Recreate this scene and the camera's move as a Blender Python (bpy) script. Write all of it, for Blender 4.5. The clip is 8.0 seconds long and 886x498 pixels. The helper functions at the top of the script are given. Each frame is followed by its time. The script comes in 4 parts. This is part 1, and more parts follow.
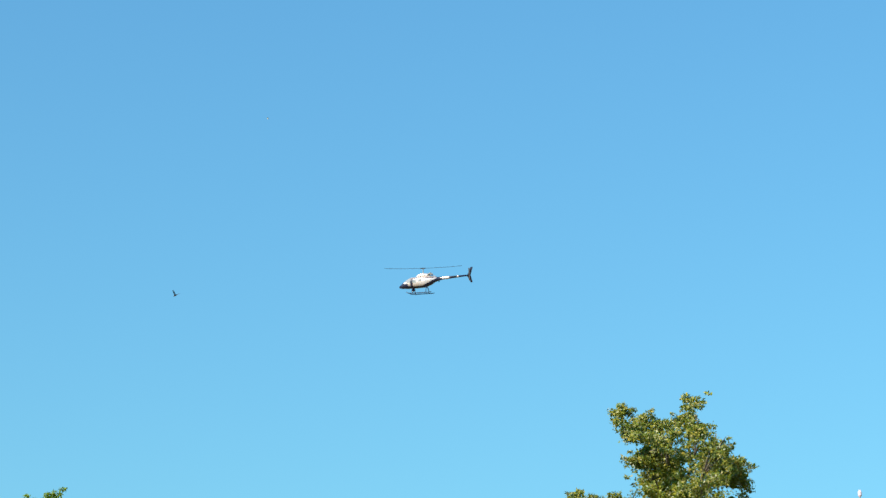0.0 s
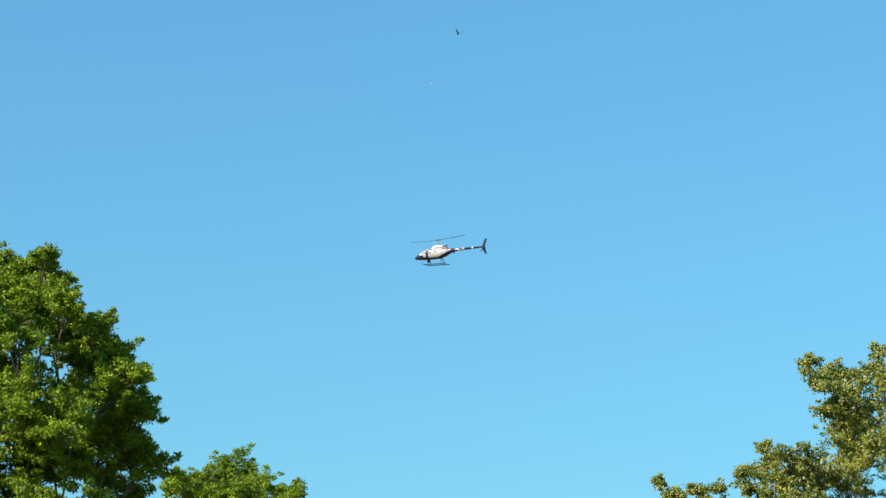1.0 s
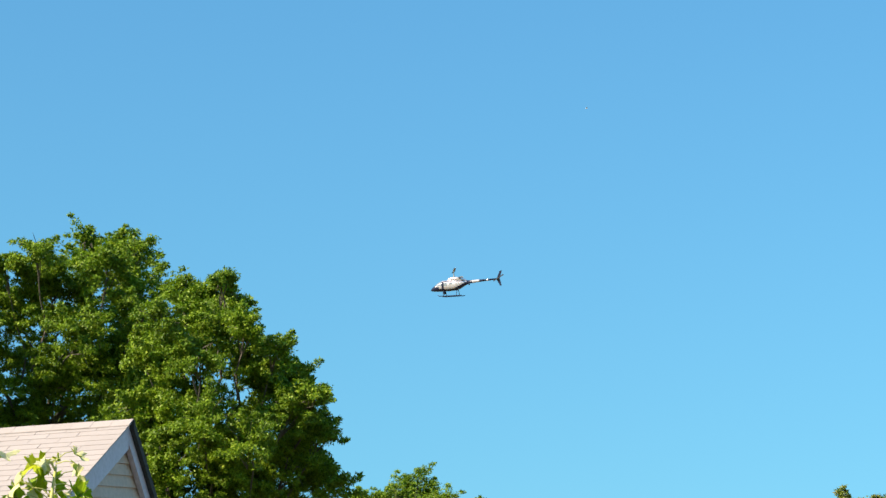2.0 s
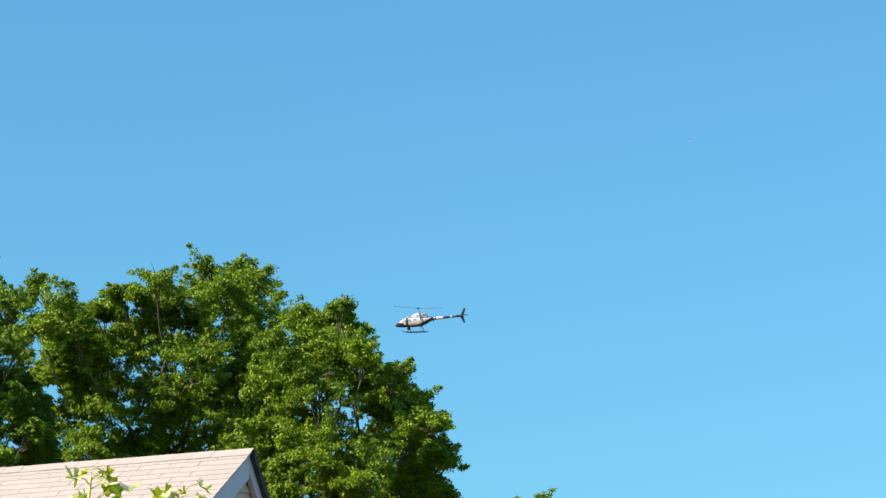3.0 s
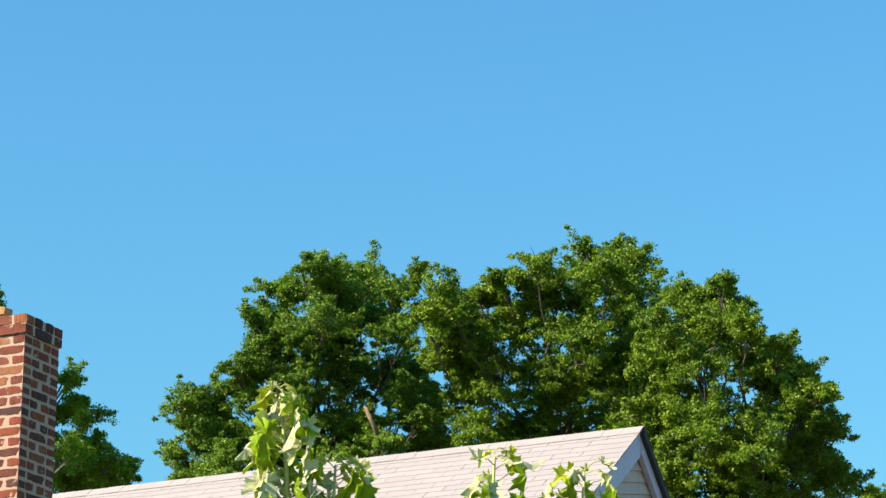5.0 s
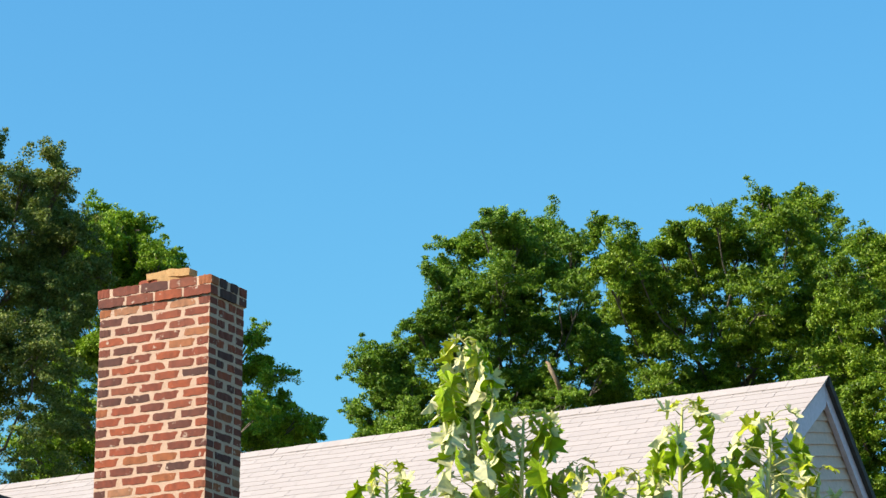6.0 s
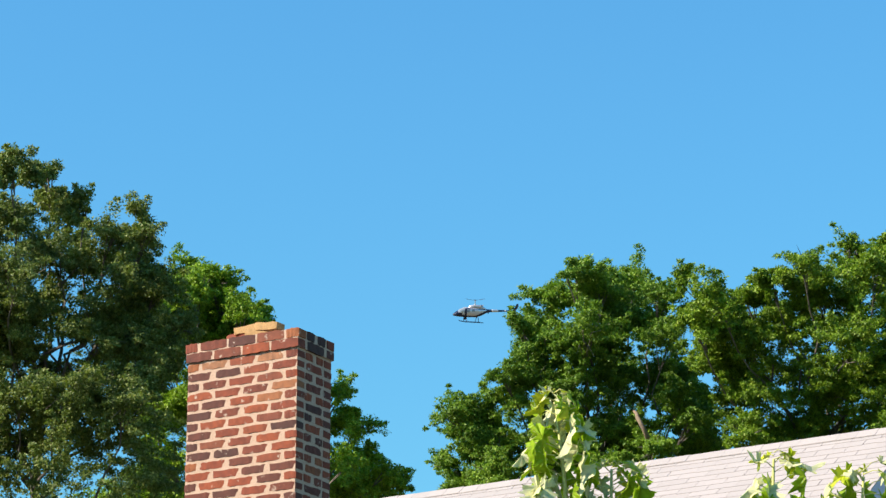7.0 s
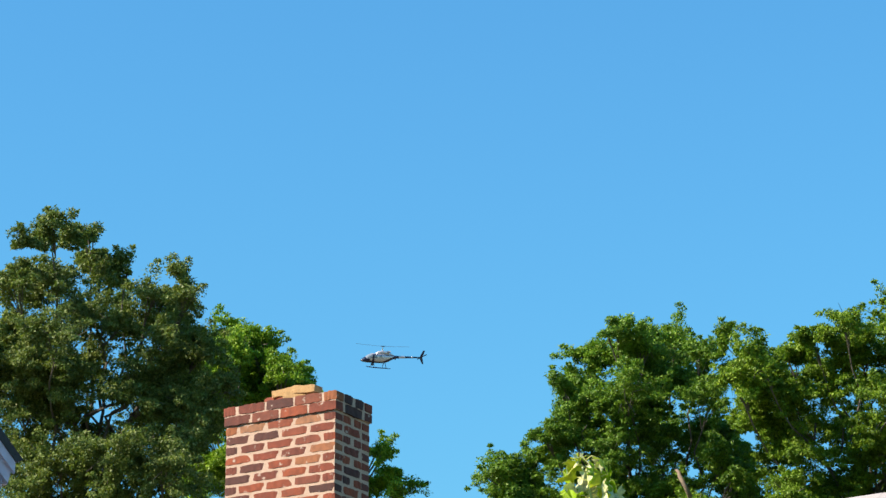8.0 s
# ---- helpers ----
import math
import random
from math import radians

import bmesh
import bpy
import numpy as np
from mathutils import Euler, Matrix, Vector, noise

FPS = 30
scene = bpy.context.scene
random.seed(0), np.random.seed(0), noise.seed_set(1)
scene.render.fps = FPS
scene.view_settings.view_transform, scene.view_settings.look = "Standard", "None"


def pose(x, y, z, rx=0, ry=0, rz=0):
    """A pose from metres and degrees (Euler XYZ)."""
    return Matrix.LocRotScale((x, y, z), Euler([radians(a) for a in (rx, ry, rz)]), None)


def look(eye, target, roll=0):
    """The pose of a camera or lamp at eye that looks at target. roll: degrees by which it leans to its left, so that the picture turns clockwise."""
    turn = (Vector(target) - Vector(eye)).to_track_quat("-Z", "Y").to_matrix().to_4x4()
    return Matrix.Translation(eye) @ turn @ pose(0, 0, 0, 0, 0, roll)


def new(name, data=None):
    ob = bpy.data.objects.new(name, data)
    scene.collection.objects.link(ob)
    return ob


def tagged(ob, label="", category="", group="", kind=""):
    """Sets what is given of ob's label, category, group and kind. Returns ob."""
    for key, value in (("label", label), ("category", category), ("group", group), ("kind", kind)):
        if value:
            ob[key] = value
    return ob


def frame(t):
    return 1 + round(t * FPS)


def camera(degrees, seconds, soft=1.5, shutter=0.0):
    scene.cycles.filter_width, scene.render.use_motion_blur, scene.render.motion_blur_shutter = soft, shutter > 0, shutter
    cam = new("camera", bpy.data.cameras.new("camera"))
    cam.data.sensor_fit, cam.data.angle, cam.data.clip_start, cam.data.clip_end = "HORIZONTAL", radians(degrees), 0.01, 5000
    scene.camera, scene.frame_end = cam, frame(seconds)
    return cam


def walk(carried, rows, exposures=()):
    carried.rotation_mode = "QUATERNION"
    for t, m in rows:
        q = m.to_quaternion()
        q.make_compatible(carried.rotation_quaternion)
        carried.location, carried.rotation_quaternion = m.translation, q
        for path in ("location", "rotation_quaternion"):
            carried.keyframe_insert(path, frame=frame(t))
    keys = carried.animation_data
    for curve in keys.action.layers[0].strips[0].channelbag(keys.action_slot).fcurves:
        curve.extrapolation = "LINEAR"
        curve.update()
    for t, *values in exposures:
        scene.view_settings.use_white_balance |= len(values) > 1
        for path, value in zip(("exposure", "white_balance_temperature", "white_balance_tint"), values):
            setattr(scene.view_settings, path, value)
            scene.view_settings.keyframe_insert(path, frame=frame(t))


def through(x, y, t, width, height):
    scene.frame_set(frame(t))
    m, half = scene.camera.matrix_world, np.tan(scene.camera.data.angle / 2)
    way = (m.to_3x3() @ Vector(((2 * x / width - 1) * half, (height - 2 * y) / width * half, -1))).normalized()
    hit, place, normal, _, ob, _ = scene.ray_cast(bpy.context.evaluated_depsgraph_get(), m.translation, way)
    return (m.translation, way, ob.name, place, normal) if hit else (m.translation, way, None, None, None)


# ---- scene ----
EYE = 1.6
cam = camera(17.82, 8.0, soft=1.45)
walk(cam, [
    (0, pose(0.137, 0, EYE + 0.009, 108.191, 0, -21.815) @ pose(0, 0, 0, 0, 0, 0.288)),
    (0.2, pose(0.126, 0, EYE + 0.010, 108.121, 0, -21.553) @ pose(0, 0, 0, 0, 0, 0.197)),
    (0.5, pose(0.111, 0, EYE + 0.010, 107.681, 0, -19.776) @ pose(0, 0, 0, 0, 0, 0.385)),
    (0.6, pose(0.103, 0, EYE + 0.010, 107.422, 0, -18.798) @ pose(0, 0, 0, 0, 0, 0.403)),
    (0.8, pose(0.087, 0, EYE + 0.010, 107.208, 0, -18.272) @ pose(0, 0, 0, 0, 0, 0.529)),
    (1, pose(0.072, 0, EYE + 0.010, 107.202, 0, -17.997) @ pose(0, 0, 0, 0, 0, 0.511)),
    (1.2, pose(0.083, 0, EYE + 0.010, 107.079, 0, -17.557) @ pose(0, 0, 0, 0, 0, 0.413)),
    (1.5, pose(0.098, 0, EYE + 0.010, 107.494, 0, -16.526) @ pose(0, 0, 0, 0, 0, 0.273)),
    (1.7, pose(0.089, 0, EYE + 0.011, 107.419, 0, -15.434) @ pose(0, 0, 0, 0, 0, 0.317)),
    (3, pose(0.076, 0, EYE + 0.020, 108.026, 0, -11.750) @ pose(0, 0, 0, 0, 0, 0.419)),
    (3.2, pose(0.073, 0, EYE + 0.018, 107.787, 0, -10.894) @ pose(0, 0, 0, 0, 0, 0.465)),
    (3.5, pose(0.069, 0, EYE + 0.014, 107.374, 0, -10.023) @ pose(0, 0, 0, 0, 0, 0.475)),
    (3.7, pose(0.066, 0, EYE + 0.014, 107.295, 0, -9.140) @ pose(0, 0, 0, 0, 0, 0.324)),
    (4, pose(0.060, 0, EYE + 0.015, 107.327, 0, -6.798) @ pose(0, 0, 0, 0, 0, -0.007)),
    (4.2, pose(0.058, 0, EYE + 0.018, 107.658, 0, -5.742) @ pose(0, 0, 0, 0, 0, 0.249)),
    (5.3, pose(0.011, 0, EYE + 0.008, 107.394, 0, -2.719) @ pose(0, 0, 0, 0, 0, -0.060)),
    (5.5, pose(0.017, 0, EYE + 0.007, 107.042, 0, -1.716) @ pose(0, 0, 0, 0, 0, -0.154)),
    (5.7, pose(0.005, 0, EYE + 0.004, 106.921, 0, -0.917) @ pose(0, 0, 0, 0, 0, -0.033)),
    (6, pose(0, 0, EYE, 106.652, 0, 0.000) @ pose(0, 0, 0, 0, 0, 0.163)),
    (6.2, pose(-0.001, 0, EYE, 106.649, 0, 0.347) @ pose(0, 0, 0, 0, 0, 0.150)),
    (6.5, pose(-0.003, 0, EYE + 0.001, 106.741, 0, 1.429) @ pose(0, 0, 0, 0, 0, 0.060)),
    (6.6, pose(-0.004, 0, EYE + 0.003, 106.881, 0, 1.427) @ pose(0, 0, 0, 0, 0, 0.092)),
    (6.8, pose(-0.007, 0, EYE + 0.007, 107.448, 0, 1.555) @ pose(0, 0, 0, 0, 0, 0.067)),
    (7, pose(-0.009, 0, EYE + 0.012, 107.655, 0, 1.807) @ pose(0, 0, 0, 0, 0, 0.097)),
    (7.2, pose(-0.006, 0, EYE + 0.015, 108.115, 0, 1.985) @ pose(0, 0, 0, 0, 0, -0.028)),
    (7.5, pose(-0.001, 0, EYE + 0.020, 108.142, 0, 2.268) @ pose(0, 0, 0, 0, 0, -0.038)),
    (7.7, pose(0.009, 0, EYE + 0.026, 108.520, 0, 2.509) @ pose(0, 0, 0, 0, 0, 0.011)),
    (8, pose(0.026, 0, EYE + 0.035, 108.840, 0, 2.715) @ pose(0, 0, 0, 0, 0, 0.025)),
], exposures=[(0, 1.00, 6750, 10), (3.5, 1.04, 6500, 10), (6, 1.06, 6200, 10), (8, 1.05, 6050, 10)])

# ---- light ----
SUN_AZ, SUN_EL = 110, 35      # degrees left of +Y, degrees above the horizon
world = bpy.data.worlds.new("sky")
scene.world = world
world.use_nodes = True
wn = world.node_tree
sky = wn.nodes.new("ShaderNodeTexSky")
sky.sky_type = "NISHITA"
sky.sun_disc = False
sky.sun_elevation = radians(SUN_EL)
sky.sun_rotation = radians(-SUN_AZ)
sky.air_density, sky.dust_density, sky.ozone_density = 2.0, 0.0, 6.0
wn.nodes["Background"].inputs["Strength"].default_value = 0.085
tint = wn.nodes.new("ShaderNodeMix")          # clear, deep summer blue
tint.data_type, tint.blend_type = "RGBA", "MULTIPLY"
tint.inputs[0].default_value = 1.0
tint.inputs[7].default_value = (0.445, 0.85, 1.05, 1)
wn.links.new(sky.outputs["Color"], tint.inputs[6])
wn.links.new(tint.outputs[2], wn.nodes["Background"].inputs["Color"])
sun_data = bpy.data.lights.new("sun", "SUN")
sun_data.energy, sun_data.angle, sun_data.color = 5.0, radians(0.53), (1.0, 0.86, 0.66)
sun = new("sun", sun_data)
sa, se = radians(SUN_AZ), radians(SUN_EL)
sun.matrix_world = look((-math.sin(sa) * math.cos(se) * 50, math.cos(sa) * math.cos(se) * 50, math.sin(se) * 50), (0, 0, 0))


# ---- materials ----
def mat(name, rough=0.6, metal=0.0):
    m = bpy.data.materials.new(name)
    m.use_nodes = True
    b = m.node_tree.nodes["Principled BSDF"]
    b.inputs["Roughness"].default_value, b.inputs["Metallic"].default_value = rough, metal
    return m, m.node_tree, b


def node(nt, kind, **values):
    n = nt.nodes.new(kind)
    for k, v in values.items():
        n.inputs[k.replace("_", " ")].default_value = v
    return n


def ramp(nt, src, stops):
    r = nt.nodes.new("ShaderNodeValToRGB")
    while len(r.color_ramp.elements) < len(stops):
        r.color_ramp.elements.new(0.5)
    for e, (p, c) in zip(r.color_ramp.elements, stops):
        e.position, e.color = p, (*c, 1)
    nt.links.new(src, r.inputs["Fac"])
    return r.outputs["Color"]


def mix(nt, fac, a, b, how="MIX"):
    n = nt.nodes.new("ShaderNodeMix")
    n.data_type, n.blend_type = "RGBA", how
    for key, v in (("Factor", fac), ("A", a), ("B", b)):
        s = [i for i in n.inputs if i.name == key and i.type == ("VALUE" if key == "Factor" else "RGBA")][0]
        if isinstance(v, bpy.types.NodeSocket):
            nt.links.new(v, s)
        else:
            s.default_value = v if key == "Factor" else (*v, 1)
    return [o for o in n.outputs if o.type == "RGBA"][0]


def coords(nt, scale=1.0, where="Object"):
    t = nt.nodes.new("ShaderNodeTexCoord")
    mp = node(nt, "ShaderNodeMapping")
    mp.inputs["Scale"].default_value = (scale,) * 3 if not isinstance(scale, tuple) else scale
    nt.links.new(t.outputs[where], mp.inputs["Vector"])
    return mp.outputs["Vector"]


def noise_tex(nt, vec, scale, detail=4, rough=0.55):
    n = node(nt, "ShaderNodeTexNoise", Scale=scale, Detail=detail, Roughness=rough)
    nt.links.new(vec, n.inputs["Vector"])
    return n.outputs["Fac"]


def bump(nt, b, height, strength, dist):
    n = node(nt, "ShaderNodeBump", Strength=strength, Distance=dist)
    nt.links.new(height, n.inputs["Height"])
    nt.links.new(n.outputs["Normal"], b.inputs["Normal"])


def surface(name, c1, c2, scale, rough=0.7, metal=0.0, fine=0.3, dist=0.004, spots=None):
    """Two colours blended by coarse noise, darkened and roughened by a fine one."""
    m, nt, b = mat(name, rough, metal)
    v = coords(nt)
    big, small = noise_tex(nt, v, scale), noise_tex(nt, v, scale * 9, 6)
    col = ramp(nt, big, [(0.3, c1), (0.7, c2)])
    col = mix(nt, 0.35, col, ramp(nt, small, [(0.3, tuple(x * 0.6 for x in c1)), (0.7, tuple(min(1, x * 1.25) for x in c2))]))
    if spots:
        col = mix(nt, ramp(nt, noise_tex(nt, v, scale * 3, 5), [(0.60, (0, 0, 0)), (0.68, (1, 1, 1))]), col, spots)
    nt.links.new(col, b.inputs["Base Color"])
    bump(nt, b, small, fine, dist)
    return m


def leaf_mat(name, stops, scale, through=0.24, rough=0.5):
    """Leaf: colour differs from leaf to leaf and from bough to bough; some light passes through."""
    m, nt, b = mat(name, rough)
    g = nt.nodes.new("ShaderNodeNewGeometry")
    col = ramp(nt, g.outputs["Random Per Island"], stops)
    big = noise_tex(nt, coords(nt), scale, 2)
    col = mix(nt, 0.65, col, ramp(nt, big, [(0.32, (0.55, 0.62, 0.6)), (0.68, (1.3, 1.2, 0.9))]), "MULTIPLY")
    nt.links.new(col, b.inputs["Base Color"])
    b.inputs["Specular IOR Level"].default_value = 0.22
    tr = nt.nodes.new("ShaderNodeBsdfTranslucent")
    nt.links.new(mix(nt, 1.0, col, (1.15, 1.3, 0.45), "MULTIPLY"), tr.inputs["Color"])
    ms = nt.nodes.new("ShaderNodeMixShader")
    ms.inputs["Fac"].default_value = through
    nt.links.new(b.outputs["BSDF"], ms.inputs[1])
    nt.links.new(tr.outputs["BSDF"], ms.inputs[2])
    nt.links.new(ms.outputs["Shader"], nt.nodes["Material Output"].inputs["Surface"])
    return m


def brick_mat():
    m, nt, b = mat("worn red brick", 0.85)
    oi = nt.nodes.new("ShaderNodeObjectInfo")
    v = coords(nt, where="Object")
    shift = nt.nodes.new("ShaderNodeVectorMath")
    shift.operation = "MULTIPLY_ADD"
    shift.inputs[1].default_value = (1, 1, 1)
    cmb = nt.nodes.new("ShaderNodeCombineXYZ")
    scl = nt.nodes.new("ShaderNodeMath")
    scl.operation = "MULTIPLY"
    scl.inputs[1].default_value = 37.0
    nt.links.new(oi.outputs["Random"], scl.inputs[0])
    nt.links.new(scl.outputs[0], cmb.inputs[0])
    nt.links.new(scl.outputs[0], cmb.inputs[1])
    nt.links.new(v, shift.inputs[0])
    nt.links.new(cmb.outputs[0], shift.inputs[2])
    v = shift.outputs[0]
    col = ramp(nt, oi.outputs["Random"], [(0.0, (0.054, 0.018, 0.014)), (0.15, (0.094, 0.025, 0.015)), (0.32, (0.144, 0.031, 0.014)), (0.52, (0.202, 0.040, 0.014)), (0.70, (0.238, 0.052, 0.015)), (0.84, (0.158, 0.041, 0.021)), (0.95, (0.259, 0.083, 0.024)), (1.0, (0.288, 0.172, 0.103))])
    col = mix(nt, 0.5, col, ramp(nt, noise_tex(nt, v, 22, 5), [(0.3, (0.45, 0.42, 0.42)), (0.7, (1.35, 1.25, 1.15))]), "MULTIPLY")
    splash = ramp(nt, noise_tex(nt, v, 16, 4, 0.6), [(0.63, (0, 0, 0)), (0.70, (1, 1, 1))])
    col = mix(nt, splash, col, (0.440, 0.336, 0.264))
    nt.links.new(col, b.inputs["Base Color"])
    bump(nt, b, noise_tex(nt, v, 90, 5), 0.6, 0.004)
    return m


def shingle_mat():
    m, nt, b = mat("pale weathered shingle", 0.9)
    oi = nt.nodes.new("ShaderNodeObjectInfo")
    v = coords(nt, where="Object")
    g = nt.nodes.new("ShaderNodeNewGeometry")
    add = nt.nodes.new("ShaderNodeMath")
    add.operation = "ADD"
    nt.links.new(oi.outputs["Random"], add.inputs[0])
    nt.links.new(g.outputs["Random Per Island"], add.inputs[1])
    fr = nt.nodes.new("ShaderNodeMath")
    fr.operation = "FRACT"
    nt.links.new(add.outputs[0], fr.inputs[0])
    col = ramp(nt, fr.outputs[0], [(0.0, (0.338, 0.297, 0.283)), (0.5, (0.352, 0.309, 0.294)), (1.0, (0.366, 0.321, 0.306))])
    col = mix(nt, 0.35, col, ramp(nt, noise_tex(nt, v, 260, 2), [(0.35, (0.6, 0.6, 0.6)), (0.65, (1.15, 1.15, 1.15))]), "MULTIPLY")
    nt.links.new(col, b.inputs["Base Color"])
    bump(nt, b, noise_tex(nt, v, 420, 2), 0.5, 0.002)
    return m


def paint_mat(name, c1, c2=None, rough=0.55):
    return surface(name, c1, c2 or tuple(x * 0.9 for x in c1), 2.5, rough, fine=0.15, dist=0.002)


OAK_LEAF = leaf_mat("oak leaf", [(0.0, (0.077, 0.141, 0.011)), (0.4, (0.136, 0.226, 0.015)), (0.8, (0.199, 0.301, 0.020)), (1.0, (0.288, 0.377, 0.047))], 0.9)
DEEP_LEAF = leaf_mat("deep green oak leaf", [(0.0, (0.074, 0.147, 0.016)), (0.4, (0.130, 0.231, 0.022)), (0.8, (0.190, 0.304, 0.030)), (1.0, (0.288, 0.395, 0.065))], 0.9)
DARK_LEAF = leaf_mat("locust leaf", [(0.0, (0.069, 0.105, 0.023)), (0.5, (0.140, 0.184, 0.039)), (0.85, (0.216, 0.258, 0.067)), (1.0, (0.310, 0.338, 0.142))], 0.8)
FRESH_LEAF = leaf_mat("fresh green leaf", [(0.0, (0.091, 0.175, 0.011)), (0.5, (0.190, 0.317, 0.017)), (1.0, (0.342, 0.460, 0.044))], 0.9)
YELLOW_LEAF = leaf_mat("turning maple leaf", [(0.0, (0.074, 0.132, 0.036)), (0.35, (0.156, 0.211, 0.042)), (0.6, (0.262, 0.282, 0.042)), (0.8, (0.312, 0.264, 0.060)), (1.0, (0.344, 0.440, 0.384))], 0.8)
BARK = surface("grey brown bark", (0.05, 0.04, 0.03), (0.13, 0.10, 0.075), 5, 0.9, fine=0.9, dist=0.02)
LIMB_BARK = surface("weathered grey limb bark", (0.081, 0.068, 0.056), (0.167, 0.143, 0.118), 6, 0.9, fine=0.8, dist=0.015)
PALE_BARK = surface("pale tan bark", (0.15, 0.105, 0.07), (0.27, 0.20, 0.13), 7, 0.9, fine=0.8, dist=0.02)
MAPLE_TOP = leaf_mat("maple leaf upper side", [(0.0, (0.217, 0.350, 0.016)), (0.6, (0.348, 0.476, 0.021)), (1.0, (0.522, 0.588, 0.029))], 3, 0.5, 0.4)
MAPLE_UNDER = leaf_mat("silvery maple leaf underside", [(0.0, (0.693, 0.667, 0.444)), (1.0, (0.827, 0.776, 0.568))], 4, 0.4, 0.6)
MAPLE_NEW = leaf_mat("new maple leaf", [(0.0, (0.408, 0.508, 0.020)), (0.7, (0.530, 0.550, 0.030)), (1.0, (0.561, 0.317, 0.040))], 3, 0.4, 0.4)
SHOOT_BARK = surface("yellow green shoot", (0.40, 0.42, 0.10), (0.50, 0.47, 0.16), 12, 0.6)
BRICK = brick_mat()
MORTAR = surface("pale lime mortar", (0.411, 0.280, 0.201), (0.516, 0.367, 0.275), 14, 0.95, fine=0.7, dist=0.006)
CAP_CLAY = surface("yellow firebrick", (0.352, 0.200, 0.080), (0.464, 0.288, 0.120), 14, 0.9, fine=0.6, dist=0.005, spots=(0.240, 0.120, 0.056))
SHINGLE = shingle_mat()
DARK_EDGE = surface("dark roof edge", (0.022, 0.022, 0.026), (0.04, 0.04, 0.045), 6, 0.8)
WHITE_TRIM = paint_mat("white trim paint", (0.588, 0.509, 0.617), (0.561, 0.482, 0.588))
SIDING = paint_mat("cream siding", (0.588, 0.415, 0.339), (0.554, 0.391, 0.319))
WALL = paint_mat("cream wall", (0.496, 0.472, 0.416))
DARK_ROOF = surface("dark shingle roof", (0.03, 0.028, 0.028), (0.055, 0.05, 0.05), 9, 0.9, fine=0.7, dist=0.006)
# lawn is never in view; brown tone set for the warm light it bounces
GRASS = surface("summer lawn", (0.085, 0.07, 0.032), (0.125, 0.105, 0.045), 0.6, 0.95, fine=0.9, dist=0.03)
HELI_WHITE = surface("pearl white aircraft paint", (0.70, 0.65, 0.68), (0.65, 0.60, 0.63), 2.5, 0.40, 0.62, fine=0.1, dist=0.002)
HELI_NAVY = paint_mat("navy aircraft paint", (0.018, 0.022, 0.06), (0.012, 0.016, 0.045), 0.3)
HELI_GLASS, nt_, b_ = mat("tinted canopy", 0.06)
b_.inputs["Base Color"].default_value = (0.22, 0.25, 0.29, 1)
b_.inputs["Specular IOR Level"].default_value = 0.8
HELI_METAL = surface("dull aluminium", (0.30, 0.30, 0.31), (0.42, 0.42, 0.43), 6, 0.45, 0.8)
BLADE = surface("dark rotor blade", (0.03, 0.03, 0.035), (0.05, 0.05, 0.055), 4, 0.5)
BIRD_DARK = surface("sooty feathers", (0.012, 0.012, 0.014), (0.03, 0.028, 0.028), 30, 0.8)
GULL_WHITE = surface("white feathers", (0.78, 0.78, 0.78), (0.84, 0.84, 0.84), 8, 0.8)
POLE = surface("galvanised pole", (0.30, 0.31, 0.32), (0.42, 0.43, 0.44), 3, 0.5, 0.6)


# ---- building helpers ----
def mesh_of(name, bm, *mats):
    me = bpy.data.meshes.new(name)
    bm.to_mesh(me)
    bm.free()
    for m in mats:
        me.materials.append(m)
    return me


def part(name, bm, material, parent=None, label="", smooth=False):
    me = bm if isinstance(bm, bpy.types.Mesh) else mesh_of(name, bm, material)
    if smooth:
        me.polygons.foreach_set("use_smooth", [True] * len(me.polygons))
    ob = new(name, me)
    ob.parent = parent
    return tagged(ob, label) if label else ob


def box(bm, x0, x1, y0, y1, z0, z1):
    v = [bm.verts.new((x, y, z)) for z in (z0, z1) for y in (y0, y1) for x in (x0, x1)]
    for f in ((0, 2, 3, 1), (4, 5, 7, 6), (0, 1, 5, 4), (2, 6, 7, 3), (0, 4, 6, 2), (1, 3, 7, 5)):
        bm.faces.new([v[i] for i in f])
    return v


def bevelled(bm, size, seg=1):
    bmesh.ops.bevel(bm, geom=list(bm.edges), offset=size, segments=seg, affect="EDGES", profile=0.6)
    return bm


def one_box(x0, x1, y0, y1, z0, z1, bev=0.0):
    bm = bmesh.new()
    box(bm, x0, x1, y0, y1, z0, z1)
    return bevelled(bm, bev) if bev else bm


def loft(bm, rings, close=True):
    """Joins rings of equal length; rings are lists of points."""
    vs = [[bm.verts.new(p) for p in ring] for ring in rings]
    n = len(vs[0])
    for a, b in zip(vs, vs[1:]):
        for i in range(n):
            bm.faces.new((a[i], a[(i + 1) % n], b[(i + 1) % n], b[i]))
    if close:
        bm.faces.new(vs[0][::-1])
        bm.faces.new(vs[-1])
    return bm


def tube(bm, pts, radii, n=7):
    pts = [Vector(p) for p in pts]
    rings = []
    side = None
    for i, p in enumerate(pts):
        d = (pts[min(i + 1, len(pts) - 1)] - pts[max(i - 1, 0)]).normalized()
        side = d.orthogonal().normalized() if side is None else (side - d * side.dot(d)).normalized()
        up = d.cross(side)
        rings.append([p + (side * math.cos(a) + up * math.sin(a)) * radii[i] for a in (2 * math.pi * k / n for k in range(n))])
    return loft(bm, rings)


